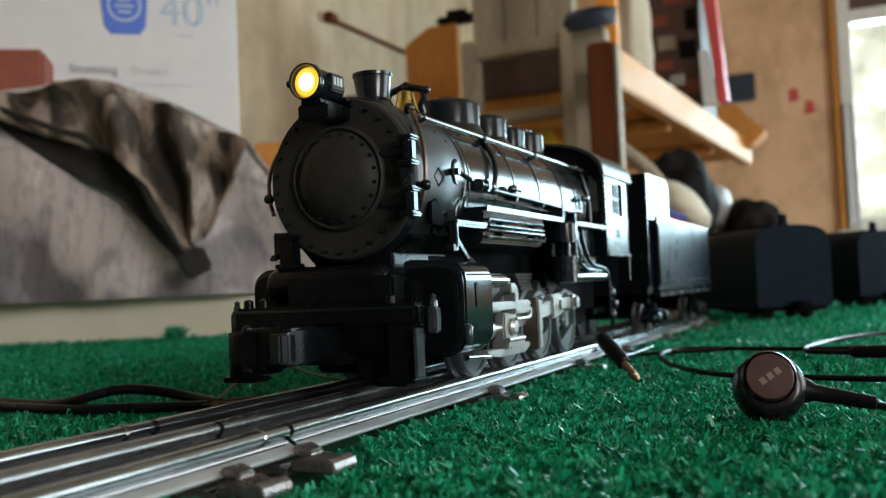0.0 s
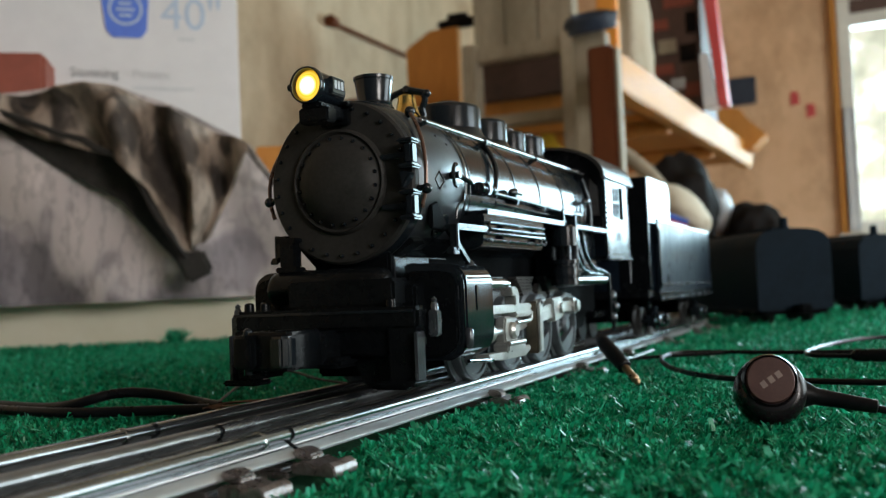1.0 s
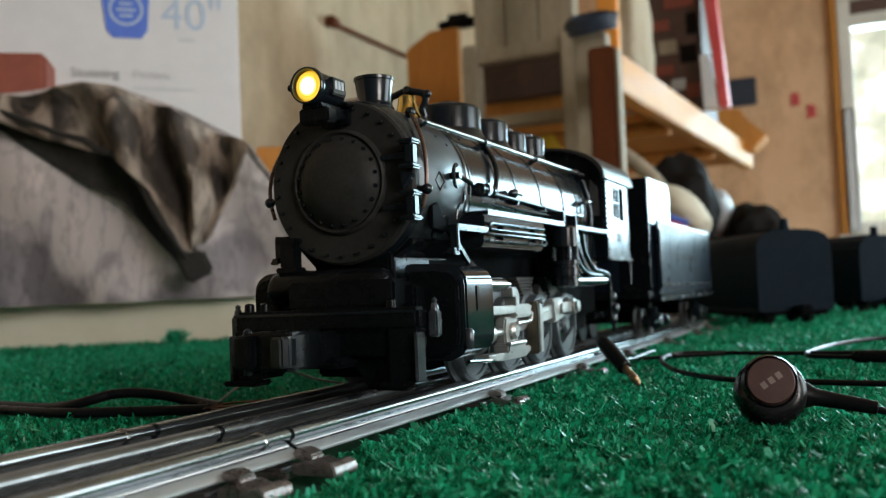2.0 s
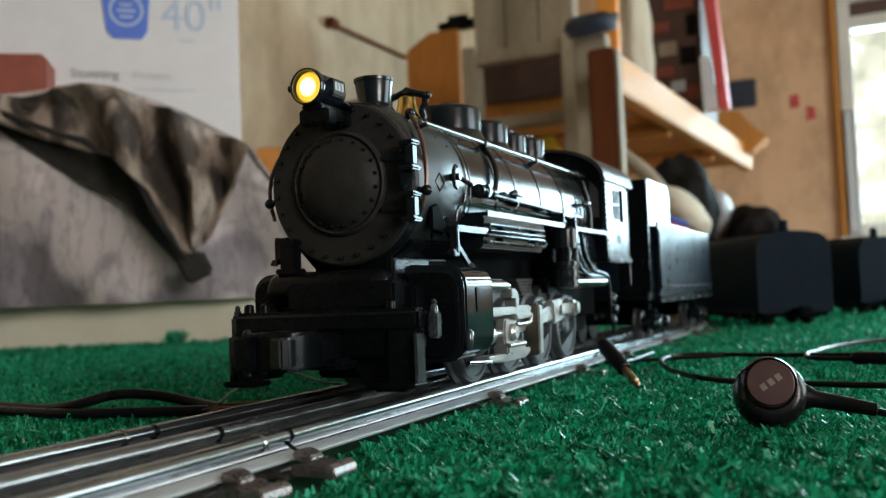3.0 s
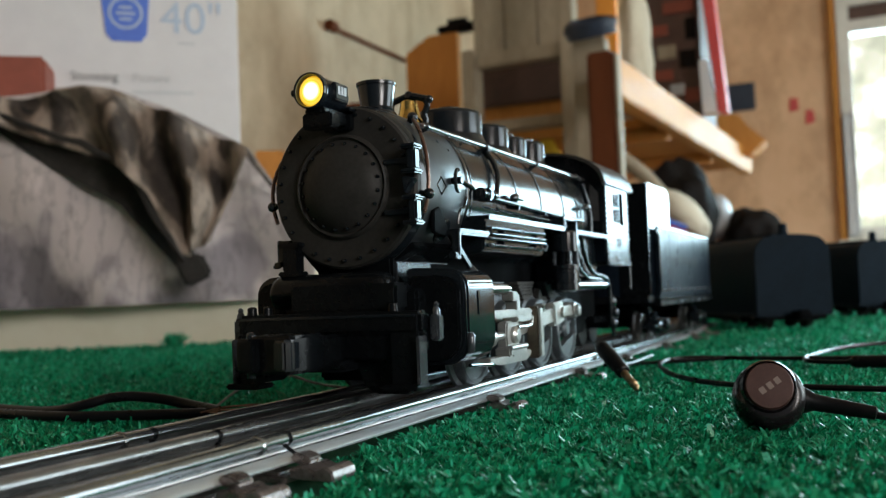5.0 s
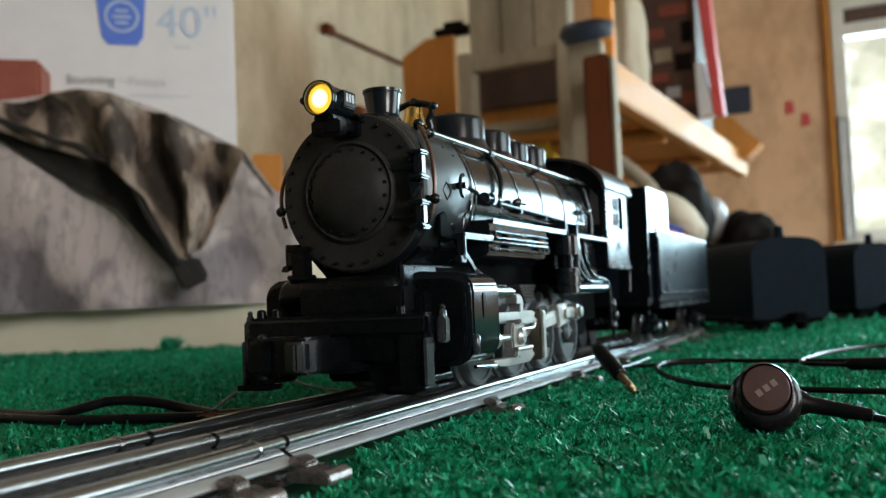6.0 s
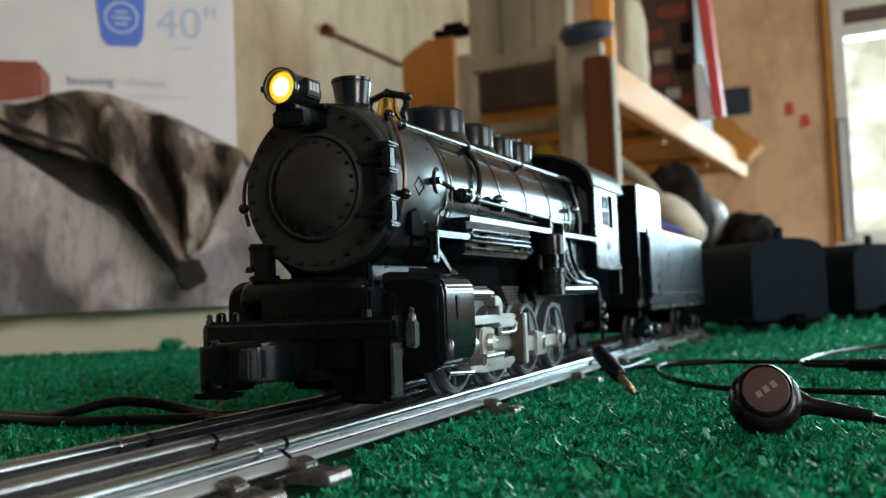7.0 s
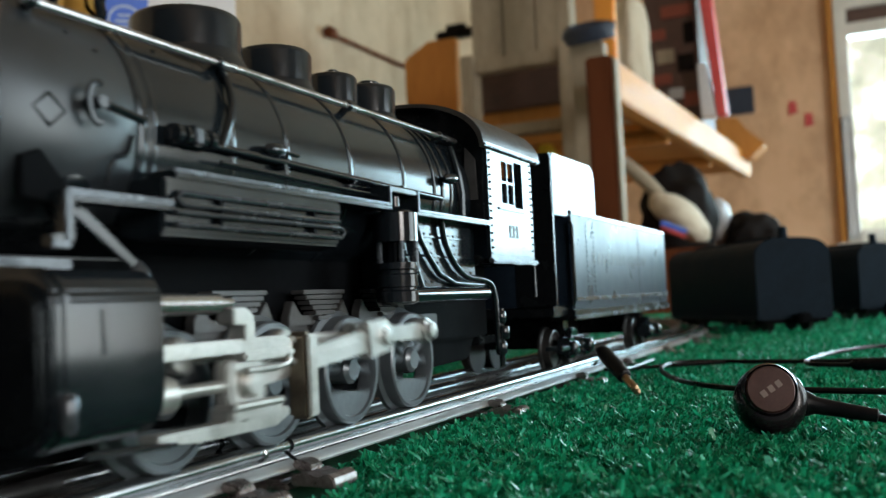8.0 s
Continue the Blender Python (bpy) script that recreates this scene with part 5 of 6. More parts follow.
# ---------------------------------------------------------------- loose things on the turf
def earphones():
    t = thing("earbud", "black earbud with brown cap lying on turf", "earphone", pose(0.1145, 0.252, 0.0112))
    tilt = Matrix.Rotation(radians(14), 4, "Z") @ Matrix.Rotation(radians(-16), 4, "X")

    def P(name, bm, mat, label="", parent=t):
        bm.transform(tilt @ Matrix.Scale(MM, 4))
        return part(name, bm, mat, parent, label)
    # the capped face looks towards -y
    P("shell", lathe(B(), [(-5.6, 5.8), (-5.2, 7.0), (-3.6, 8.3), (-1.0, 8.9), (2.5, 8.8), (5.5, 7.6), (8.0, 5.2), (9.5, 3.0), (9.8, 0)], (0, 0, 0), (0, 1, 0), 40), BUD)
    cap = P("cap", lathe(B(), [(-5.6, 5.9), (-6.4, 5.8), (-6.7, 5.5), (-6.75, 0)], (-0.5, 0, 1.7), (0, 1, 0), 40), BUD_CAP, "brown metallic cap")
    P("rim", lathe(B(), [(-5.0, 5.8), (-6.3, 6.3), (-5.0, 6.9)], (-0.5, 0, 1.7), (0, 1, 0), 40, False), BUD)
    # three slanted pale bars printed on the cap
    turn = tilt @ Matrix.Translation((-0.0004, -0.0068, 0.0018)) @ Matrix.Rotation(radians(90), 4, "X") @ Matrix.Rotation(radians(33), 4, "Z")
    for x in (-2.2, 0.0, 2.2):
        bm = cube(B(), x - 0.7, x + 0.7, -0.85, 0.85, -0.05, 0.05)
        bm.transform(turn @ Matrix.Scale(MM, 4))
        part("printed_bar", bm, PRINT_GREY, cap, "pale printed bar")
    bm = B()
    lathe(bm, [(0, 4.0), (3, 3.2), (5, 2.2), (9, 2.0), (19, 1.7), (19.4, 1.1)], (6.0, 0.5, -0.4), (1, -0.16, -0.24), 16)
    P("strain_relief", bm, RUBBER)
    bm = B()
    tube(bm, [(23.5, -2.4, -5.0), (32, -3.0, -7.0), (46, -4, -8.6), (80, -8, -9.5)], 0.95, 8, 2)
    P("cable", bm, RUBBER)

    bm = tube(B(), [(0.30, 0.320, 0.0065), (0.20, 0.314, 0.0065), (0.1416, 0.3155, 0.0066), (0.1175, 0.3220, 0.0066), (0.0962, 0.3262, 0.0064), (0.0730, 0.3540, 0.0063), (0.0560, 0.4000, 0.0066), (0.0520, 0.430, 0.0070), (0.0590, 0.447, 0.0070), (0.078, 0.4485, 0.0066), (0.1053, 0.4420, 0.0065), (0.150, 0.445, 0.0065), (0.26, 0.45, 0.0065)], 0.0010, 8, 3)
    w = thing("earphone_cable", "thin black earphone cable looped on turf", "cable")
    part("cable", bm, RUBBER, w)
    part("cable", tube(B(), [(0.078, 0.4485, 0.0063), (0.056, 0.436, 0.0062), (0.037, 0.4216, 0.0060), (0.026, 0.425, 0.0055)], 0.0009, 8, 2), RUBBER, w)
    part("cable", tube(B(), [(0.26, 0.59, 0.0065), (0.1444, 0.5507, 0.0066), (0.1217, 0.5014, 0.0066), (0.112, 0.450, 0.0068), (0.1122, 0.420, 0.0072), (0.122, 0.4150, 0.0070), (0.145, 0.4140, 0.0068), (0.24, 0.415, 0.0065)], 0.0010, 8, 3), RUBBER, w)
    part("splitter", lathe(B(), [(-0.022, 0.0012), (-0.02, 0.0026), (0.02, 0.0030), (0.022, 0.0014)], (0.152, 0.4140, 0.0072), (1, 0.0, 0), 14), RUBBER, w)

    a, b = Vector((0.0625, 0.334, 0.0040)), Vector((0.0440, 0.352, 0.0195))
    j = thing("audio_jack", "black audio plug with gold tip stuck in turf", "audio plug", (0, 0, 0))
    w = (b - a).normalized()
    bm = lathe(B(), [(0, 0.0), (0.0006, 0.0007), (0.0016, 0.0013), (0.0024, 0.0010), (0.003, 0.0015), (0.012, 0.0015)], a, w, 16)
    part("plug", bm, GOLD, j, "gold-plated plug")
    bm = lathe(B(), [(0.0105, 0.0022), (0.0110, 0.0027), (0.018, 0.0030), (0.026, 0.0029), (0.0285, 0.0023), (0.0300, 0.0012), (0.0302, 0)], a, w, 16)
    part("grip", bm, RUBBER, j)
    part("lead", tube(B(), [b - w * 0.001, b + Vector((-0.004, 0.008, -0.001)), b + Vector((-0.001, 0.03, -0.012)), (0.045, 0.44, 0.0085)], 0.0009, 8, 2), RUBBER, j)


def power_leads():
    w = thing("power_lead", "twisted black power lead soldered to the track", "cable")
    part("lead", tube(B(), [(-0.40, 0.29, 0.0060), (-0.22, 0.262, 0.0060), (-0.150, 0.243, 0.0058), (-0.114, 0.234, 0.0060), (-0.098, 0.232, 0.0085), (-0.090, 0.240, 0.0112), (-0.078, 0.246, 0.0100), (-0.066, 0.248, 0.0075), (-0.052, 0.245, 0.0062)], 0.0017, 10, 3), RUBBER, w)
    part("lead", tube(B(), [(-0.40, 0.270, 0.0058), (-0.21, 0.246, 0.0058), (-0.130, 0.231, 0.0056), (-0.100, 0.229, 0.0054), (-0.075, 0.238, 0.0054), (-0.055, 0.243, 0.0056)], 0.0017, 10, 3), RUBBER, w)
    rng = random.Random(5)
    for i in range(9):
        bm = B()
        y = 0.243 + rng.uniform(-0.002, 0.002)
        tube(bm, [(-0.056, y, 0.006), (-0.046, 0.246 + rng.uniform(-0.006, 0.006), 0.0055 + rng.uniform(0, 0.003)), (-0.034 + rng.uniform(-0.004, 0.006), 0.250 + rng.uniform(-0.008, 0.010), 0.0055 + rng.uniform(-0.001, 0.002))], 0.00028, 5, 2)
        part("strand", bm, COPPER, w, "frayed copper strand")
    part("thin_wire", tube(B(), [(-0.055, 0.246, 0.0065), (-0.085, 0.30, 0.0075), (-0.095, 0.335, 0.010), (-0.080, 0.33, 0.0095), (-0.06, 0.315, 0.0075), (-0.03, 0.30, 0.0070)], 0.0005, 6, 2), RUBBER, w)


# ---------------------------------------------------------------- behind the track
def on_plane(origin, way):
    """A matrix whose x runs along the way (level), z up and y away from the viewer."""
    d = Vector((way[0], way[1], 0)).normalized()
    return Matrix.Translation(origin) @ Matrix(((d.x, -d.y, 0), (d.y, d.x, 0), (0, 0, 1))).to_4x4()


def cloth(name, outline, folds, thickness, step, material, at, label, category, parent=None):
    """A hanging sheet: a grid inside the outline (top and bottom by the distance along), thrown into folds."""
    bm = B()
    lo, hi = outline[0][0], outline[-1][0]
    n = int((hi - lo) / step)
    rows = 26
    cols = []

    def between(u, k):
        for a, b in zip(outline, outline[1:]):
            if a[0] <= u <= b[0] + 1e-9:
                f = (u - a[0]) / max(b[0] - a[0], 1e-9)
                return a[k] + (b[k] - a[k]) * f
        return outline[-1][k]
    for i in range(n + 1):
        u = lo + (hi - lo) * i / n
        top, bot = between(u, 1), between(u, 2)
        cols.append([bm.verts.new((u, folds(u, bot + (top - bot) * j / rows), bot + (top - bot) * j / rows)) for j in range(rows + 1)])
    for a, b in zip(cols, cols[1:]):
        for j in range(rows):
            bm.faces.new((a[j], b[j], b[j + 1], a[j + 1]))
    fs = bm.faces[:]
    bmesh.ops.recalc_face_normals(bm, faces=fs)
    bmesh.ops.solidify(bm, geom=fs, thickness=thickness)
    if parent:
        return part(name, bm, material, parent, label, at, 60)
    return solid(name, bm, material, label, category, at=at)


def backdrop_things():
    # cream board along the turf's edge
    m = on_plane((-0.515, 0.685, 0.0), (0.91, 0.414))
    solid("edge_board", cube(B(), -0.42, 0.20, 0.03, 0.045, 0.0, 0.10, 0.002), CREAM_BOARD, "cream painted board at the turf's edge", "board", at=m)

    # white carton with blue badge
    m = on_plane((-0.654, 0.834, 0.0), (0.74, 0.67))
    box = thing("carton", "white television carton printed in blue", "carton", m)
    part("box_body", cube(B(), -0.55, 0.146, 0.0, 0.16, 0.0, 0.62, 0.003), CARD_WHITE, box)
    bm = prism(B(), [(-0.012, 0.415), (0.044, 0.415), (0.040, 0.362), (0.033, 0.353), (0.001, 0.353), (-0.006, 0.362)], "y", -0.0012, -0.0004)
    badge = part("badge", bm, PRINT_BLUE, box, "blue printed badge")
    bm = B()
    for k in range(24):
        a0, a1 = 2 * math.pi * k / 24, 2 * math.pi * (k + 1) / 24
        q = [(0.0165 + r * math.cos(a), 0.387 + r * math.sin(a)) for r, a in ((0.0195, a0), (0.0195, a1), (0.0165, a1), (0.0165, a0))]
        prism(bm, q, "y", -0.0018, -0.0013)
    for dz in (-0.007, 0.0, 0.007):
        cube(bm, 0.006 + abs(dz) * 0.5, 0.027 - abs(dz) * 0.5, -0.0018, -0.0013, 0.385 + dz, 0.388 + dz)
    part("badge_ring", bm, PRINT_PALE, badge, "pale ring and bars on the badge")

    def words(text, x, z, size, mat, name, label):
        cu = bpy.data.curves.new(name, "FONT")
        cu.body, cu.size, cu.extrude = text, size, 0.0002
        ob = new(name, cu)
        me = bpy.data.meshes.new_from_object(ob.evaluated_get(bpy.context.evaluated_depsgraph_get()))
        bpy.data.objects.remove(ob)
        me.transform(Matrix.Translation((x, -0.0008, z)) @ Matrix.Rotation(radians(90), 4, "X"))
        me.materials.clear()
        me.materials.append(mat)
        o = new(name, me)
        o.parent = box
        tagged(o, label)
    words('40"', 0.055, 0.366, 0.054, PRINT_PALE, "size_lettering", "pale blue size lettering")
    words("Stunning", -0.046, 0.3055, 0.0155, PRINT_TEXT, "slogan_lettering", "grey slogan lettering")
    words("Picture", 0.022, 0.3055, 0.0150, surface("pale_grey_print", grey(0.40), grey(0.46), 20, 0.5), "slogan_lettering", "pale grey slogan lettering")
    for z, a, b in ((0.352, 0.075, 0.094), (0.292, 0.022, 0.092)):
        part("small_print", cube(B(), a, b, -0.0011, -0.0004, z, z + 0.003), surface("faint_print", grey(0.44), grey(0.5), 20, 0.5), box, "line of faint small print")

    # dark red box on top of the cloth
    red = on_plane((-0.70, 0.72, 0.0), (0.80, 0.60))
    solid("red_box", cube(B(), -0.22, 0.043, 0.0, 0.10, 0.20, 0.318, 0.004), RED_BOX, "dark red carton behind the cloth", "carton", at=red)

    # camouflage cloth with a brown hem and a hanging strap
    m = on_plane((-0.515, 0.685, 0.0), (0.87, 0.493))
    sheet = thing("camouflage_jacket", "grey camouflage cloth with brown hem and strap", "cloth", m)
    wave = lambda u, z: -0.004 - 0.013 * noise.noise(Vector((u * 9, z * 7, 0.3))) - 0.004 * math.sin(u * 60 + z * 40)
    cloth("drape", [(-0.40, 0.26, 0.043), (-0.11, 0.245, 0.0425), (0.0, 0.252, 0.0425), (0.06, 0.228, 0.043), (0.13, 0.190, 0.043), (0.157, 0.150, 0.043), (0.19, 0.142, 0.043)], wave, 0.002, 0.006, CAMO, None, "grey camouflage printed cloth", "", sheet)
    def wave2(u, z):
        a = math.atan2(z - 0.070, u - 0.080)
        r = math.hypot(z - 0.070, u - 0.080)
        return -0.043 - min(1.0, r / 0.06) * (0.017 * math.sin(a * 13 + 2.6 * noise.noise(Vector((u * 12, z * 12, 1.0)))) + 0.015 * noise.noise(Vector((u * 26, z * 24, 4.3))) + 0.006 * noise.noise(Vector((u * 60, z * 55, 2.1))))

    cloth("hem", [(-0.40, 0.252, 0.246), (-0.20, 0.243, 0.230), (-0.107, 0.237, 0.220), (-0.05, 0.240, 0.196), (0.012, 0.242, 0.175), (0.045, 0.226, 0.142), (0.062, 0.218, 0.102), (0.075, 0.211, 0.085), (0.092, 0.203, 0.098), (0.112, 0.193, 0.140), (0.134, 0.183, 0.175), (0.157, 0.146, 0.142)], wave2, 0.003, 0.004, BROWN_CLOTH, None, "brown mottled jacket hem", "", sheet)
    # dark sheet stands in for the shadow that the hem throws
    wave3 = lambda u, z: -0.015 - 0.006 * noise.noise(Vector((u * 30, z * 26, 9.3)))
    cloth("lining_shadow", [(-0.20, 0.252, 0.238), (-0.107, 0.242, 0.214), (-0.05, 0.222, 0.172), (-0.015, 0.206, 0.152), (0.012, 0.192, 0.136), (0.045, 0.160, 0.096), (0.062, 0.120, 0.076), (0.078, 0.096, 0.060)], wave3, 0.002, 0.004, DARK_CLOTH, None, "dark sheet for the shadowed lining under the hem", "", sheet)
    # rolled edge of the hem, coloured as dark as the shade under it
    bm = B()
    pts = [(-0.12, -0.040, 0.231), (-0.055, -0.044, 0.206), (0.010, -0.046, 0.180), (0.036, -0.048, 0.150), (0.052, -0.050, 0.118), (0.066, -0.052, 0.093), (0.076, -0.052, 0.080)]
    tube(bm, pts, 0.0034, 8, 2)
    for v in bm.verts:
        v.co.x += 0.003 * noise.noise(v.co * 55)
        v.co.z += 0.005 * noise.noise(v.co * 40 + Vector((3, 0, 0)))
    part("fold_edge", bm, DARK_CLOTH, sheet, "rolled hem edge darkened with the shade beneath")
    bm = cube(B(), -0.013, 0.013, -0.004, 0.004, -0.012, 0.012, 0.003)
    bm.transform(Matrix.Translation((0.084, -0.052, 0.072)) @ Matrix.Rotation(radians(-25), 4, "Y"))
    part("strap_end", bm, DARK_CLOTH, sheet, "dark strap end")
    solid("wood_block", cube(B(), -0.016, 0.020, -0.012, 0.012, 0.0, 0.232, 0.002), PLY, "upright orange wooden block beside the carton", "timber", at=on_plane((-0.550, 0.996, 0.0), (0.87, 0.493)))
    # loose tuft of turf by the board
    bm = B()
    rng = random.Random(3)
    for i in range(150):
        a, r = rng.uniform(0, 6.28), rng.uniform(0, 0.010)
        q = Vector((r * math.cos(a), r * math.sin(a), rng.uniform(0, 0.008)))
        w = Vector((rng.uniform(-1, 1), rng.uniform(-1, 1), rng.uniform(0.2, 1.4))).normalized() * 0.008
        s = w.orthogonal().normalized() * 0.0011
        bm.faces.new([bm.verts.new(q - s), bm.verts.new(q + s), bm.verts.new(q + w)])
    solid("turf_tuft", bm, TURF, "loose tuft of green plastic grass", "artificial grass", kind="stuff", at=pose(-0.435, 0.675, 0.003))


def plank(name, x0, x1, y0, y1, z0, z1, mat, label, category, bevel=0.004):
    return solid(name, cube(B(), x0, x1, y0, y1, z0, z1, bevel), mat, label, category)


def far_corner():
    """Timber shelving, ladder frame and stored things beyond the table."""
    F = FLOOR_Z
    lad = thing("wooden_ladder", "weathered off-white wooden ladder frame", "ladder", (0, 0, 0))
    part("upright", cube(B(), -0.519, -0.484, 2.18, 2.24, F, 1.10, 0.004), LADDER, lad)
    part("upright", cube(B(), -0.778, -0.742, 2.18, 2.24, F, 0.66, 0.004), LADDER, lad)
    for z0, z1 in ((0.612, 0.650), (0.445, 0.474), (0.22, 0.26), (0.0, 0.04), (-0.3, -0.26)):
        part("rung", cube(B(), -0.742, -0.519, 2.19, 2.23, z0, z1, 0.004), LADDER, lad)
    solid("brown_panel", cube(B(), -0.80, -0.50, 2.30, 2.33, 0.535, 0.640, 0.003), SHADOW_BROWN, "dark stained wooden panel", "panel")
    shelf = thing("timber_shelf", "raw pine shelf on a dark brown post", "shelf", (0, 0, 0))
    part("post", cube(B(), -0.333, -0.281, 1.74, 1.775, F, 0.494, 0.005), DARK_WOOD, shelf, "dark brown wooden post")
    # light on the post's right side, painted as a separate pale strip
    part("post_lit_side", cube(B(), -0.2805, -0.274, 1.742, 1.773, F, 0.488, 0.002), LADDER, shelf, "pale strip for the light on the post's side")
    part("post", cube(B(), -0.88, -0.82, 1.74, 1.83, F, 0.46, 0.005), DARK_WOOD, shelf)
    part("post", cube(B(), -0.90, -0.84, 3.30, 3.38, F, 0.445, 0.005), DARK_WOOD, shelf)
    skew = on_plane((-0.294, 1.845, 0.0), (0.9989, -0.0462))
    part("front_rail", cube(B(), -0.038, 0.002, 0.0, 1.60, 0.425, 0.505, 0.004), PINE, shelf, "pale pine front rail", skew)
    part("board", cube(B(), -0.96, -0.040, 0.52, 1.60, 0.448, 0.470, 0.003), PLY, shelf, "", skew)
    part("board_end", cube(B(), -0.085, -0.040, 0.06, 0.517, 0.448, 0.470, 0.003), PLY, shelf, "", skew)
    part("shelf_back", cube(B(), -0.80, -0.50, 2.335, 2.350, 0.440, 0.640, 0.002), PLY, shelf)
    for y in (0.55, 1.10):
        part("joist", cube(B(), -0.96, -0.041, y, y + 0.04, 0.415, 0.446, 0.003), PLY, shelf, "", skew)
    part("lower_board", cube(B(), -1.30, -0.50, 2.50, 3.70, 0.20, 0.225, 0.003), PLY, shelf)
    solid("plywood_sheet", prism(B(), [(-1.14, F), (-0.965, F), (-0.965, 0.842), (-1.06, 0.842), (-1.14, 0.795)], "y", 2.60, 2.63, 0.003), PLY, "orange plywood sheet leaning by the wall", "plywood")
    bm = B()
    prism(bm, [(-0.305, 0.472), (-0.200, 0.472), (-0.152, 0.515), (-0.205, 0.565), (-0.235, 0.61), (-0.305, 0.615)], "y", 3.26, 3.40, 0.004)
    solid("timber_offcut", bm, PLY, "orange timber offcut on the shelf", "timber")
    board = thing("cream_panel", "weathered cream boarding standing on the shelf", "board")
    for k in range(3):
        part("plank", cube(B(), -0.870 + k * 0.0985, -0.775 + k * 0.0985, 2.50, 2.52, 0.472, 1.16, 0.003), LADDER, board)
    part("batten", cube(B(), -0.87, -0.578, 2.521, 2.545, 0.80, 0.85, 0.003), LADDER, board)
    bm = B()
    bmesh.ops.create_icosphere(bm, subdivisions=4, radius=1.0)
    for v in bm.verts:
        d = 1 + 0.22 * noise.noise(v.co * 1.9 + Vector((2.2, 0, 0))) + 0.05 * noise.noise(v.co * 7)
        v.co = Vector((max(-0.8, min(0.8, v.co.x)) * 0.058 * d, v.co.y * 0.07 * d, max(-0.9, min(v.co.z, 0.9)) * 0.20 * d))
    solid("canvas_sack", bm, CREAM_PAD, "cream canvas sack standing on the shelf", "sack", at=pose(-0.415, 2.52, 0.652))
    box = thing("game_carton", "dark red and black carton on the shelf", "carton", (0, 0, 0))
    part("box_body", cube(B(), -0.41, -0.262, 2.70, 2.95, 0.472, 0.96, 0.004), SHADOW_BROWN, box)
    bm = prism(B(), [(-0.256, 1.0), (-0.222, 1.0), (-0.188, 0.512), (-0.214, 0.512)], "y", 2.63, 2.69, 0.003)
    part("edge", bm, BRIGHT_RED, box, "bright red carton edge")
    bm = prism(B(), [(-0.258, 0.66), (-0.236, 0.66), (-0.216, 0.512), (-0.254, 0.512)], "y", 2.625, 2.69, 0.002)
    part("white_patch", bm, CARD_WHITE, box, "white printed patch")
    for x, z, w, h, m in ((-0.40, 0.90, 0.08, 0.04, BLACK_BAG), (-0.36, 0.82, 0.085, 0.035, RED_BOX), (-0.40, 0.76, 0.05, 0.03, RED_BOX), (-0.30, 0.74, 0.03, 0.06, BLACK_BAG), (-0.38, 0.69, 0.05, 0.04, LADDER), (-0.32, 0.66, 0.045, 0.05, BLACK_BAG), (-0.40, 0.63, 0.06, 0.03, RED_BOX), (-0.35, 0.585, 0.04, 0.03, WHITE_PLASTIC), (-0.31, 0.56, 0.04, 0.04, RED_BOX)):
        part("printed_patch", cube(B(), x, x + w, 2.693, 2.699, z, z + h), m, box, "printed patch on the carton")
    # coil of cable on the post, orange strap
    bm = B()
    rng = random.Random(2)
    tube(bm, [(-0.375 + (0.050 + 0.006 * math.sin(a * 1.7)) * math.cos(a), 1.94 + 0.03 * math.sin(a), 0.585 + 0.0005 * a + 0.016 * math.sin(a + 0.3 * math.sin(a * 0.37))) for a in np.linspace(0, 56, 180)], 0.005, 6)
    solid("cable_coil", bm, NAVY, "coil of dark blue cable", "cable")
    plank("plank_behind", -0.43, -0.355, 1.98, 2.02, F, 0.590, LADDER, "weathered offcut holding the cable coil", "timber")
    plank("orange_level", -0.398, -0.352, 2.08, 2.11, F, 1.00, ORANGE, "orange plastic spirit level upright", "tool")
    bm = B()
    cube(bm, -1.03, -0.90, 2.59, 2.64, 0.842, 0.866, 0.008)
    lathe(bm, [(-0.03, 0.0), (-0.03, 0.012), (0.03, 0.014), (0.03, 0.0)], (-0.965, 2.61, 0.872), (1, 0.2, 0), 12)
    solid("hand_tool", bm, BLACK_BAG, "black tool lying on the plywood sheet", "tool")
    bm = B()
    tube(bm, [(X0 + 0.012, 2.47, 0.885), (X0 + 0.012, 3.02, 0.890)], 0.007, 8)
    lathe(bm, [(-0.02, 0.0), (-0.018, 0.018), (0.014, 0.018), (0.02, 0.0)], (X0 + 0.02, 2.48, 0.885), (0, 1, 0), 12)
    solid("pole", bm, DARK_WOOD, "thin dark wall rail with a knob", "wall rail")
    bm = prism(B(), [(-0.655, 0.36), (-0.585, 0.355), (-0.60, 0.41), (-0.630, 0.478), (-0.652, 0.478)], "y", 2.40, 2.44, 0.006)
    solid("yellow_case", bm, YELLOW, "yellow plastic case by the ladder", "case")
    # bags and white helmet-like things beyond the table
    def lump(name, at, size, mat, label, category, seed, rough=0.18):
        bm = B()
        bmesh.ops.create_icosphere(bm, subdivisions=4, radius=1.0)
        for v in bm.verts:
            d = 1 + rough * noise.noise(v.co * 1.6 + Vector((seed, 0, 0))) + 0.05 * noise.noise(v.co * 6 + Vector((0, seed, 0))) + 0.25 * rough * abs(noise.noise(v.co * 3.4 + Vector((0, 0, seed))))
            v.co = Vector((v.co.x * size[0] * d, v.co.y * size[1] * d, max(v.co.z, -0.75) * size[2] * d))
        return solid(name, bm, mat, label, category, at=at)
    lump("black_bag", pose(-0.270, 2.26, 0.205), (0.088, 0.10, 0.125), BLACK_BAG, "black nylon bag under the shelf", "bag", 3.3, 0.30)
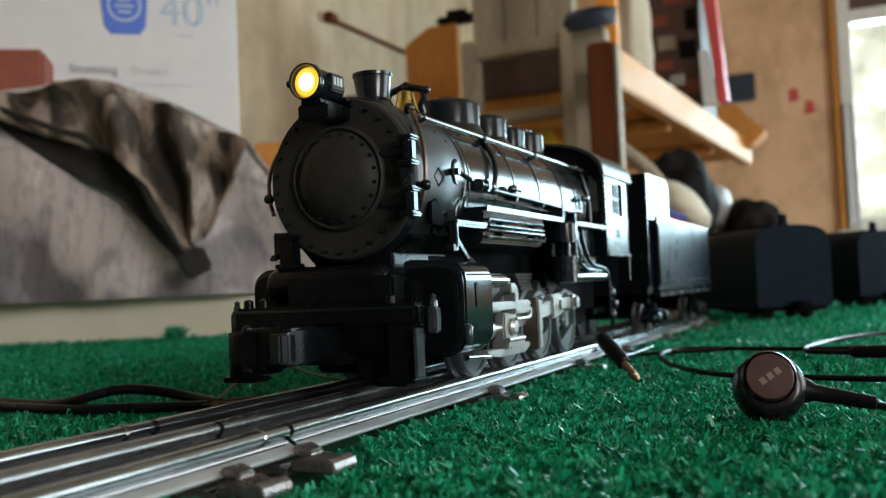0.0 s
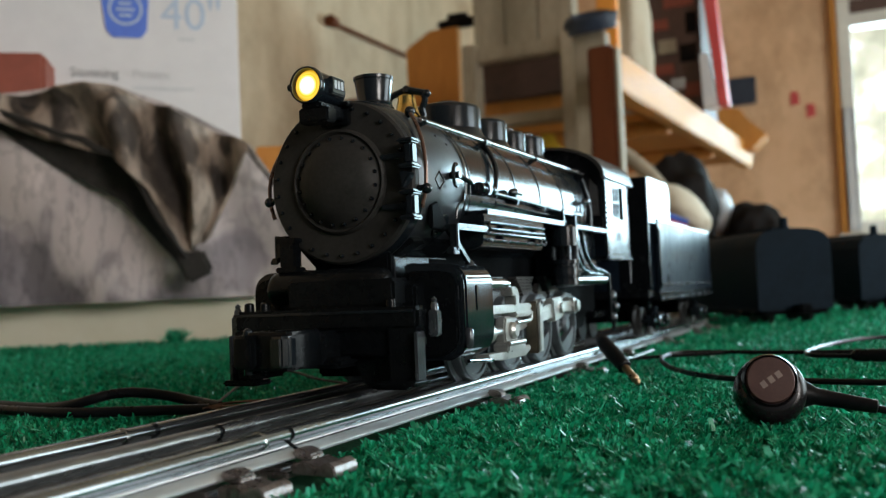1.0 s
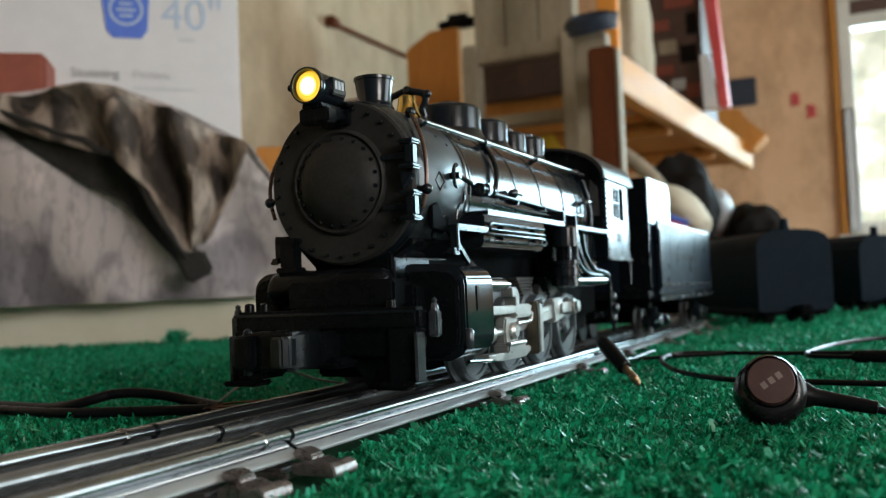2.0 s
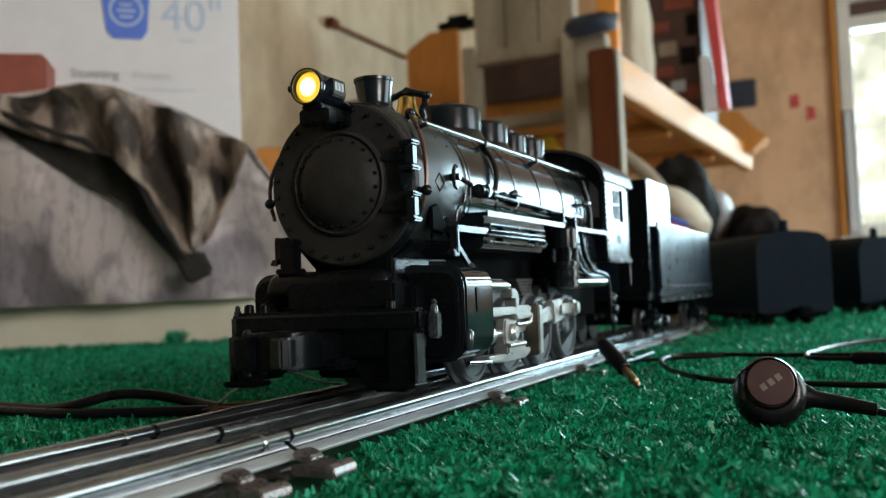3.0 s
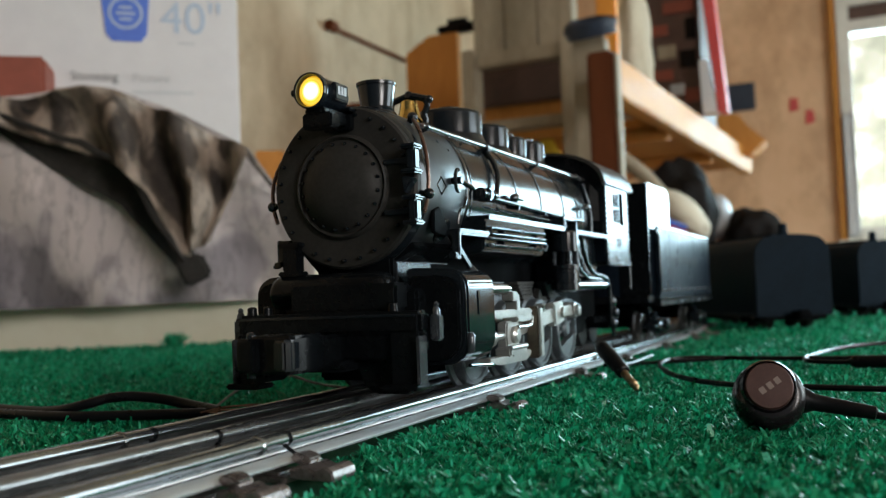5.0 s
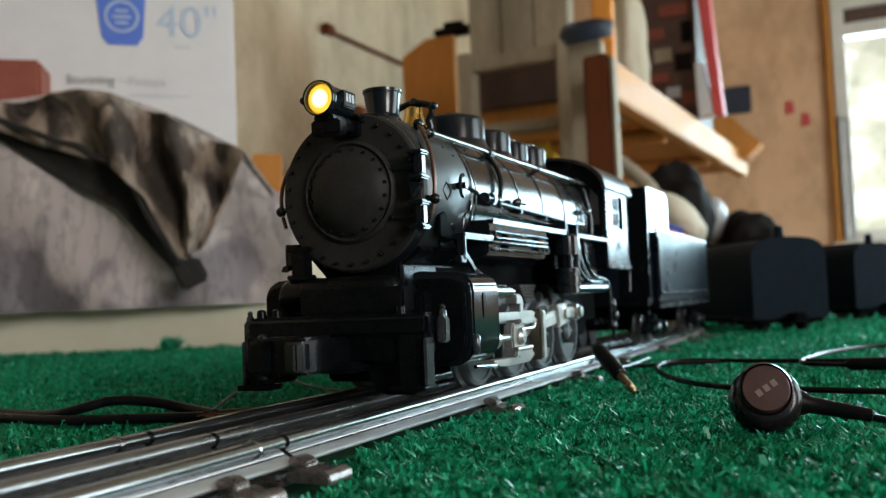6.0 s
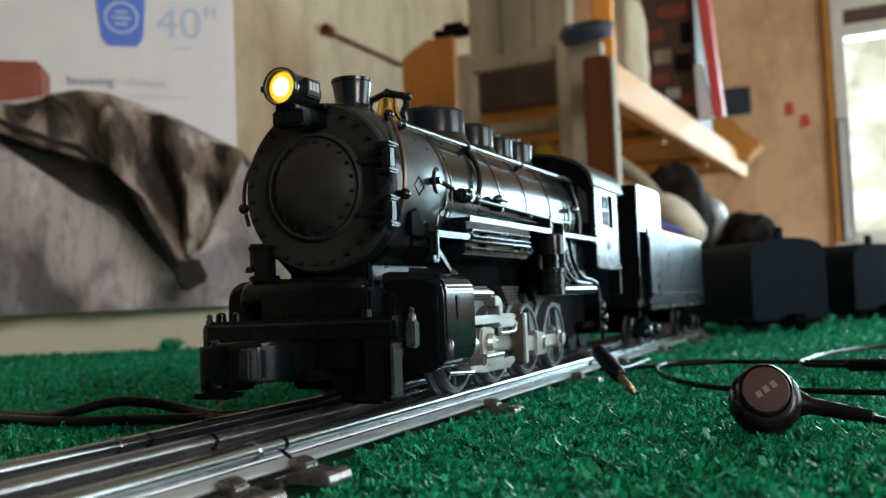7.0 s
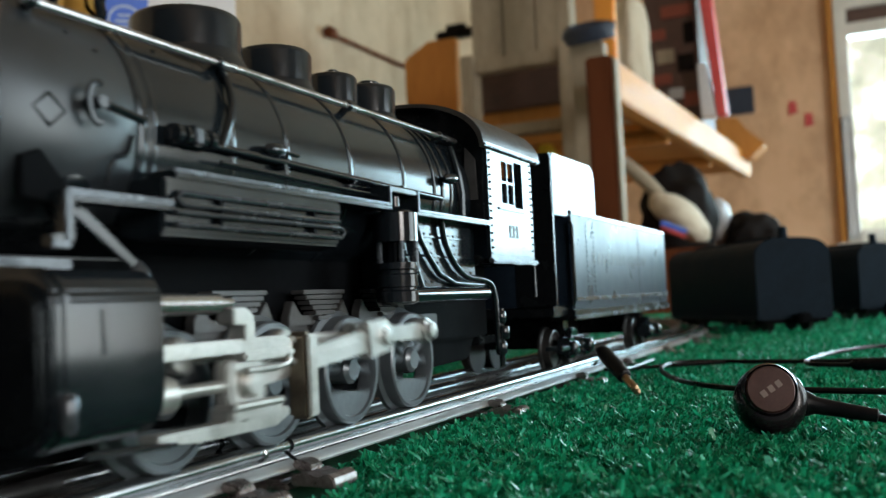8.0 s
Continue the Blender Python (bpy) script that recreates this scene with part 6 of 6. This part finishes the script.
    lump("padded_cushion", pose(-0.222, 2.02, 0.196, 0, 42, 0), (0.072, 0.08, 0.036), CREAM_PAD, "cream padded cushion on the bench", "cushion", 4.0, 0.1)
    bm = B()
    tube(bm, [(-0.2310, 1.8700, 0.1670), (-0.1880, 1.8910, 0.1460)], 0.005, 8)
    band = thing("striped_band", "red and blue striped band on the cushion", "strap", (0, 0, 0))
    part("red_stripe", bm, BRIGHT_RED, band, "red stripe")
    part("blue_stripe", tube(B(), [(-0.2310, 1.8690, 0.1750), (-0.1870, 1.8900, 0.1550)], 0.006, 8), PRINT_BLUE, band, "blue stripe")
    bm = tube(B(), [(-0.345, 2.05, 0.328), (-0.315, 2.05, 0.302), (-0.285, 2.05, 0.272), (-0.262, 2.05, 0.238)], 0.016, 12, 2)
    solid("rolled_mat", bm, LADDER, "pale rolled mat leaning on the bags", "mat")
    lump("white_sack", pose(-0.198, 2.42, 0.20), (0.034, 0.05, 0.062), WHITE_PLASTIC, "small white plastic sack", "bag", 7.0)
    lump("dark_bag", pose(-0.118, 2.42, 0.165), (0.070, 0.08, 0.062), BLACK_BAG, "dark slumped bag on the bench", "bag", 9.0, 0.3)
    plank("storage_bench", -0.60, 0.05, 1.80, 2.65, F, 0.12, DARK_WOOD, "dark wooden bench with bags on it", "bench")
    plank("wall_plate", -0.418, -0.282, Y1 - 0.03, Y1 - 0.002, 0.812, 0.932, NAVY, "dark blue box on the wall", "wall box")
    for x, z in ((-0.125, 0.815), (-0.062, 0.755)):
        bm = prism(B(), [(x - 0.018, z - 0.03), (x + 0.02, z - 0.024), (x + 0.016, z + 0.028), (x - 0.014, z + 0.03)], "y", Y1 - 0.006, Y1 - 0.002)
        solid("red_tag", bm, BRIGHT_RED, "small red tag on the wall", "tag", "wall tags")


# ---------------------------------------------------------------- motion along the track
# seconds, metres run, crank angle in degrees
RUN = [(0.0, 0.0085, 110), (4.75, 0.0085, 110), (4.95, 0.0072, 106), (5.15, 0.0044, 100), (5.35, 0.0015, 92), (5.6, 0.0, 88), (6.6, 0.0, 88), (6.7, 0.0015, 95), (6.8, 0.0045, 114), (6.9, 0.0108, 150), (7.0, 0.0193, 190),
       (7.1, 0.0270, 235), (7.2, 0.0368, 270), (7.3, 0.0470, 306), (7.4, 0.0574, 352), (7.5, 0.0694, 440), (7.6, 0.0812, 632), (7.7, 0.0962, 800), (7.8, 0.1142, 1000), (7.9, 0.1330, 1255), (8.0, 0.1533, 1525)]


def run_at(t):
    ts = [r[0] for r in RUN]
    return float(np.interp(t, ts, [r[1] for r in RUN])), float(np.interp(t, ts, [r[2] for r in RUN]))


def motions():
    times = [0.0, 1.5, 3.0, 4.5, 4.75] + [4.75 + 0.05 * k for k in range(1, 18)] + [6.0, 6.3, 6.6] + [6.6 + k / 30 for k in range(1, 43)]
    times[-1] = 8.0
    rows = [(t, *run_at(t)) for t in times]
    walk(LOCO, [(t, pose(0, YC * MM - s, ZR)) for t, s, a in rows])
    # the tender comes off the bend behind
    walk(TENDER, [(t, pose(0.0050 - 0.030 * s, 0.5175 - s, ZR, 0, 0, 0.6 - 4 * s)) for t, s, a in rows])
    for ob, at in GEAR["wheels"]:
        walk(ob, [(t, pose(*at, a, 0, 0)) for t, s, a in rows])
    L = 58.0
    for ob, s_ in GEAR["side"]:
        walk(ob, [(t, pose(0, (355.8 - YC + CRANK * math.cos(radians(a))) * MM, (WHEEL_Z + CRANK * math.sin(radians(a))) * MM)) for t, s, a in rows])
    for kind in ("main", "cross"):
        for ob, s_ in GEAR[kind]:
            out = []
            for t, s, a in rows:
                py, pz = 355.8 + CRANK * math.cos(radians(a)), WHEEL_Z + CRANK * math.sin(radians(a))
                cz = 16.4
                cy = py - math.sqrt(L * L - (pz - cz) ** 2)
                tilt = math.degrees(math.asin((pz - cz) / L))
                out.append((t, pose(0, (cy - YC) * MM, cz * MM, tilt if kind == "main" else 0, 0, 0)))
            walk(ob, out)


room()
table()
turf()
track()
LOCO = locomotive()
GEAR = running_gear(LOCO)
TENDER = tender()
parked_car((0.083, 0.80), 33, 175, "dark tinplate toy car parked on the bend")
parked_car((0.152, 1.04), 42, 175, "dark tinplate toy car parked beyond")
earphones()
power_leads()
backdrop_things()
far_corner()
motions()
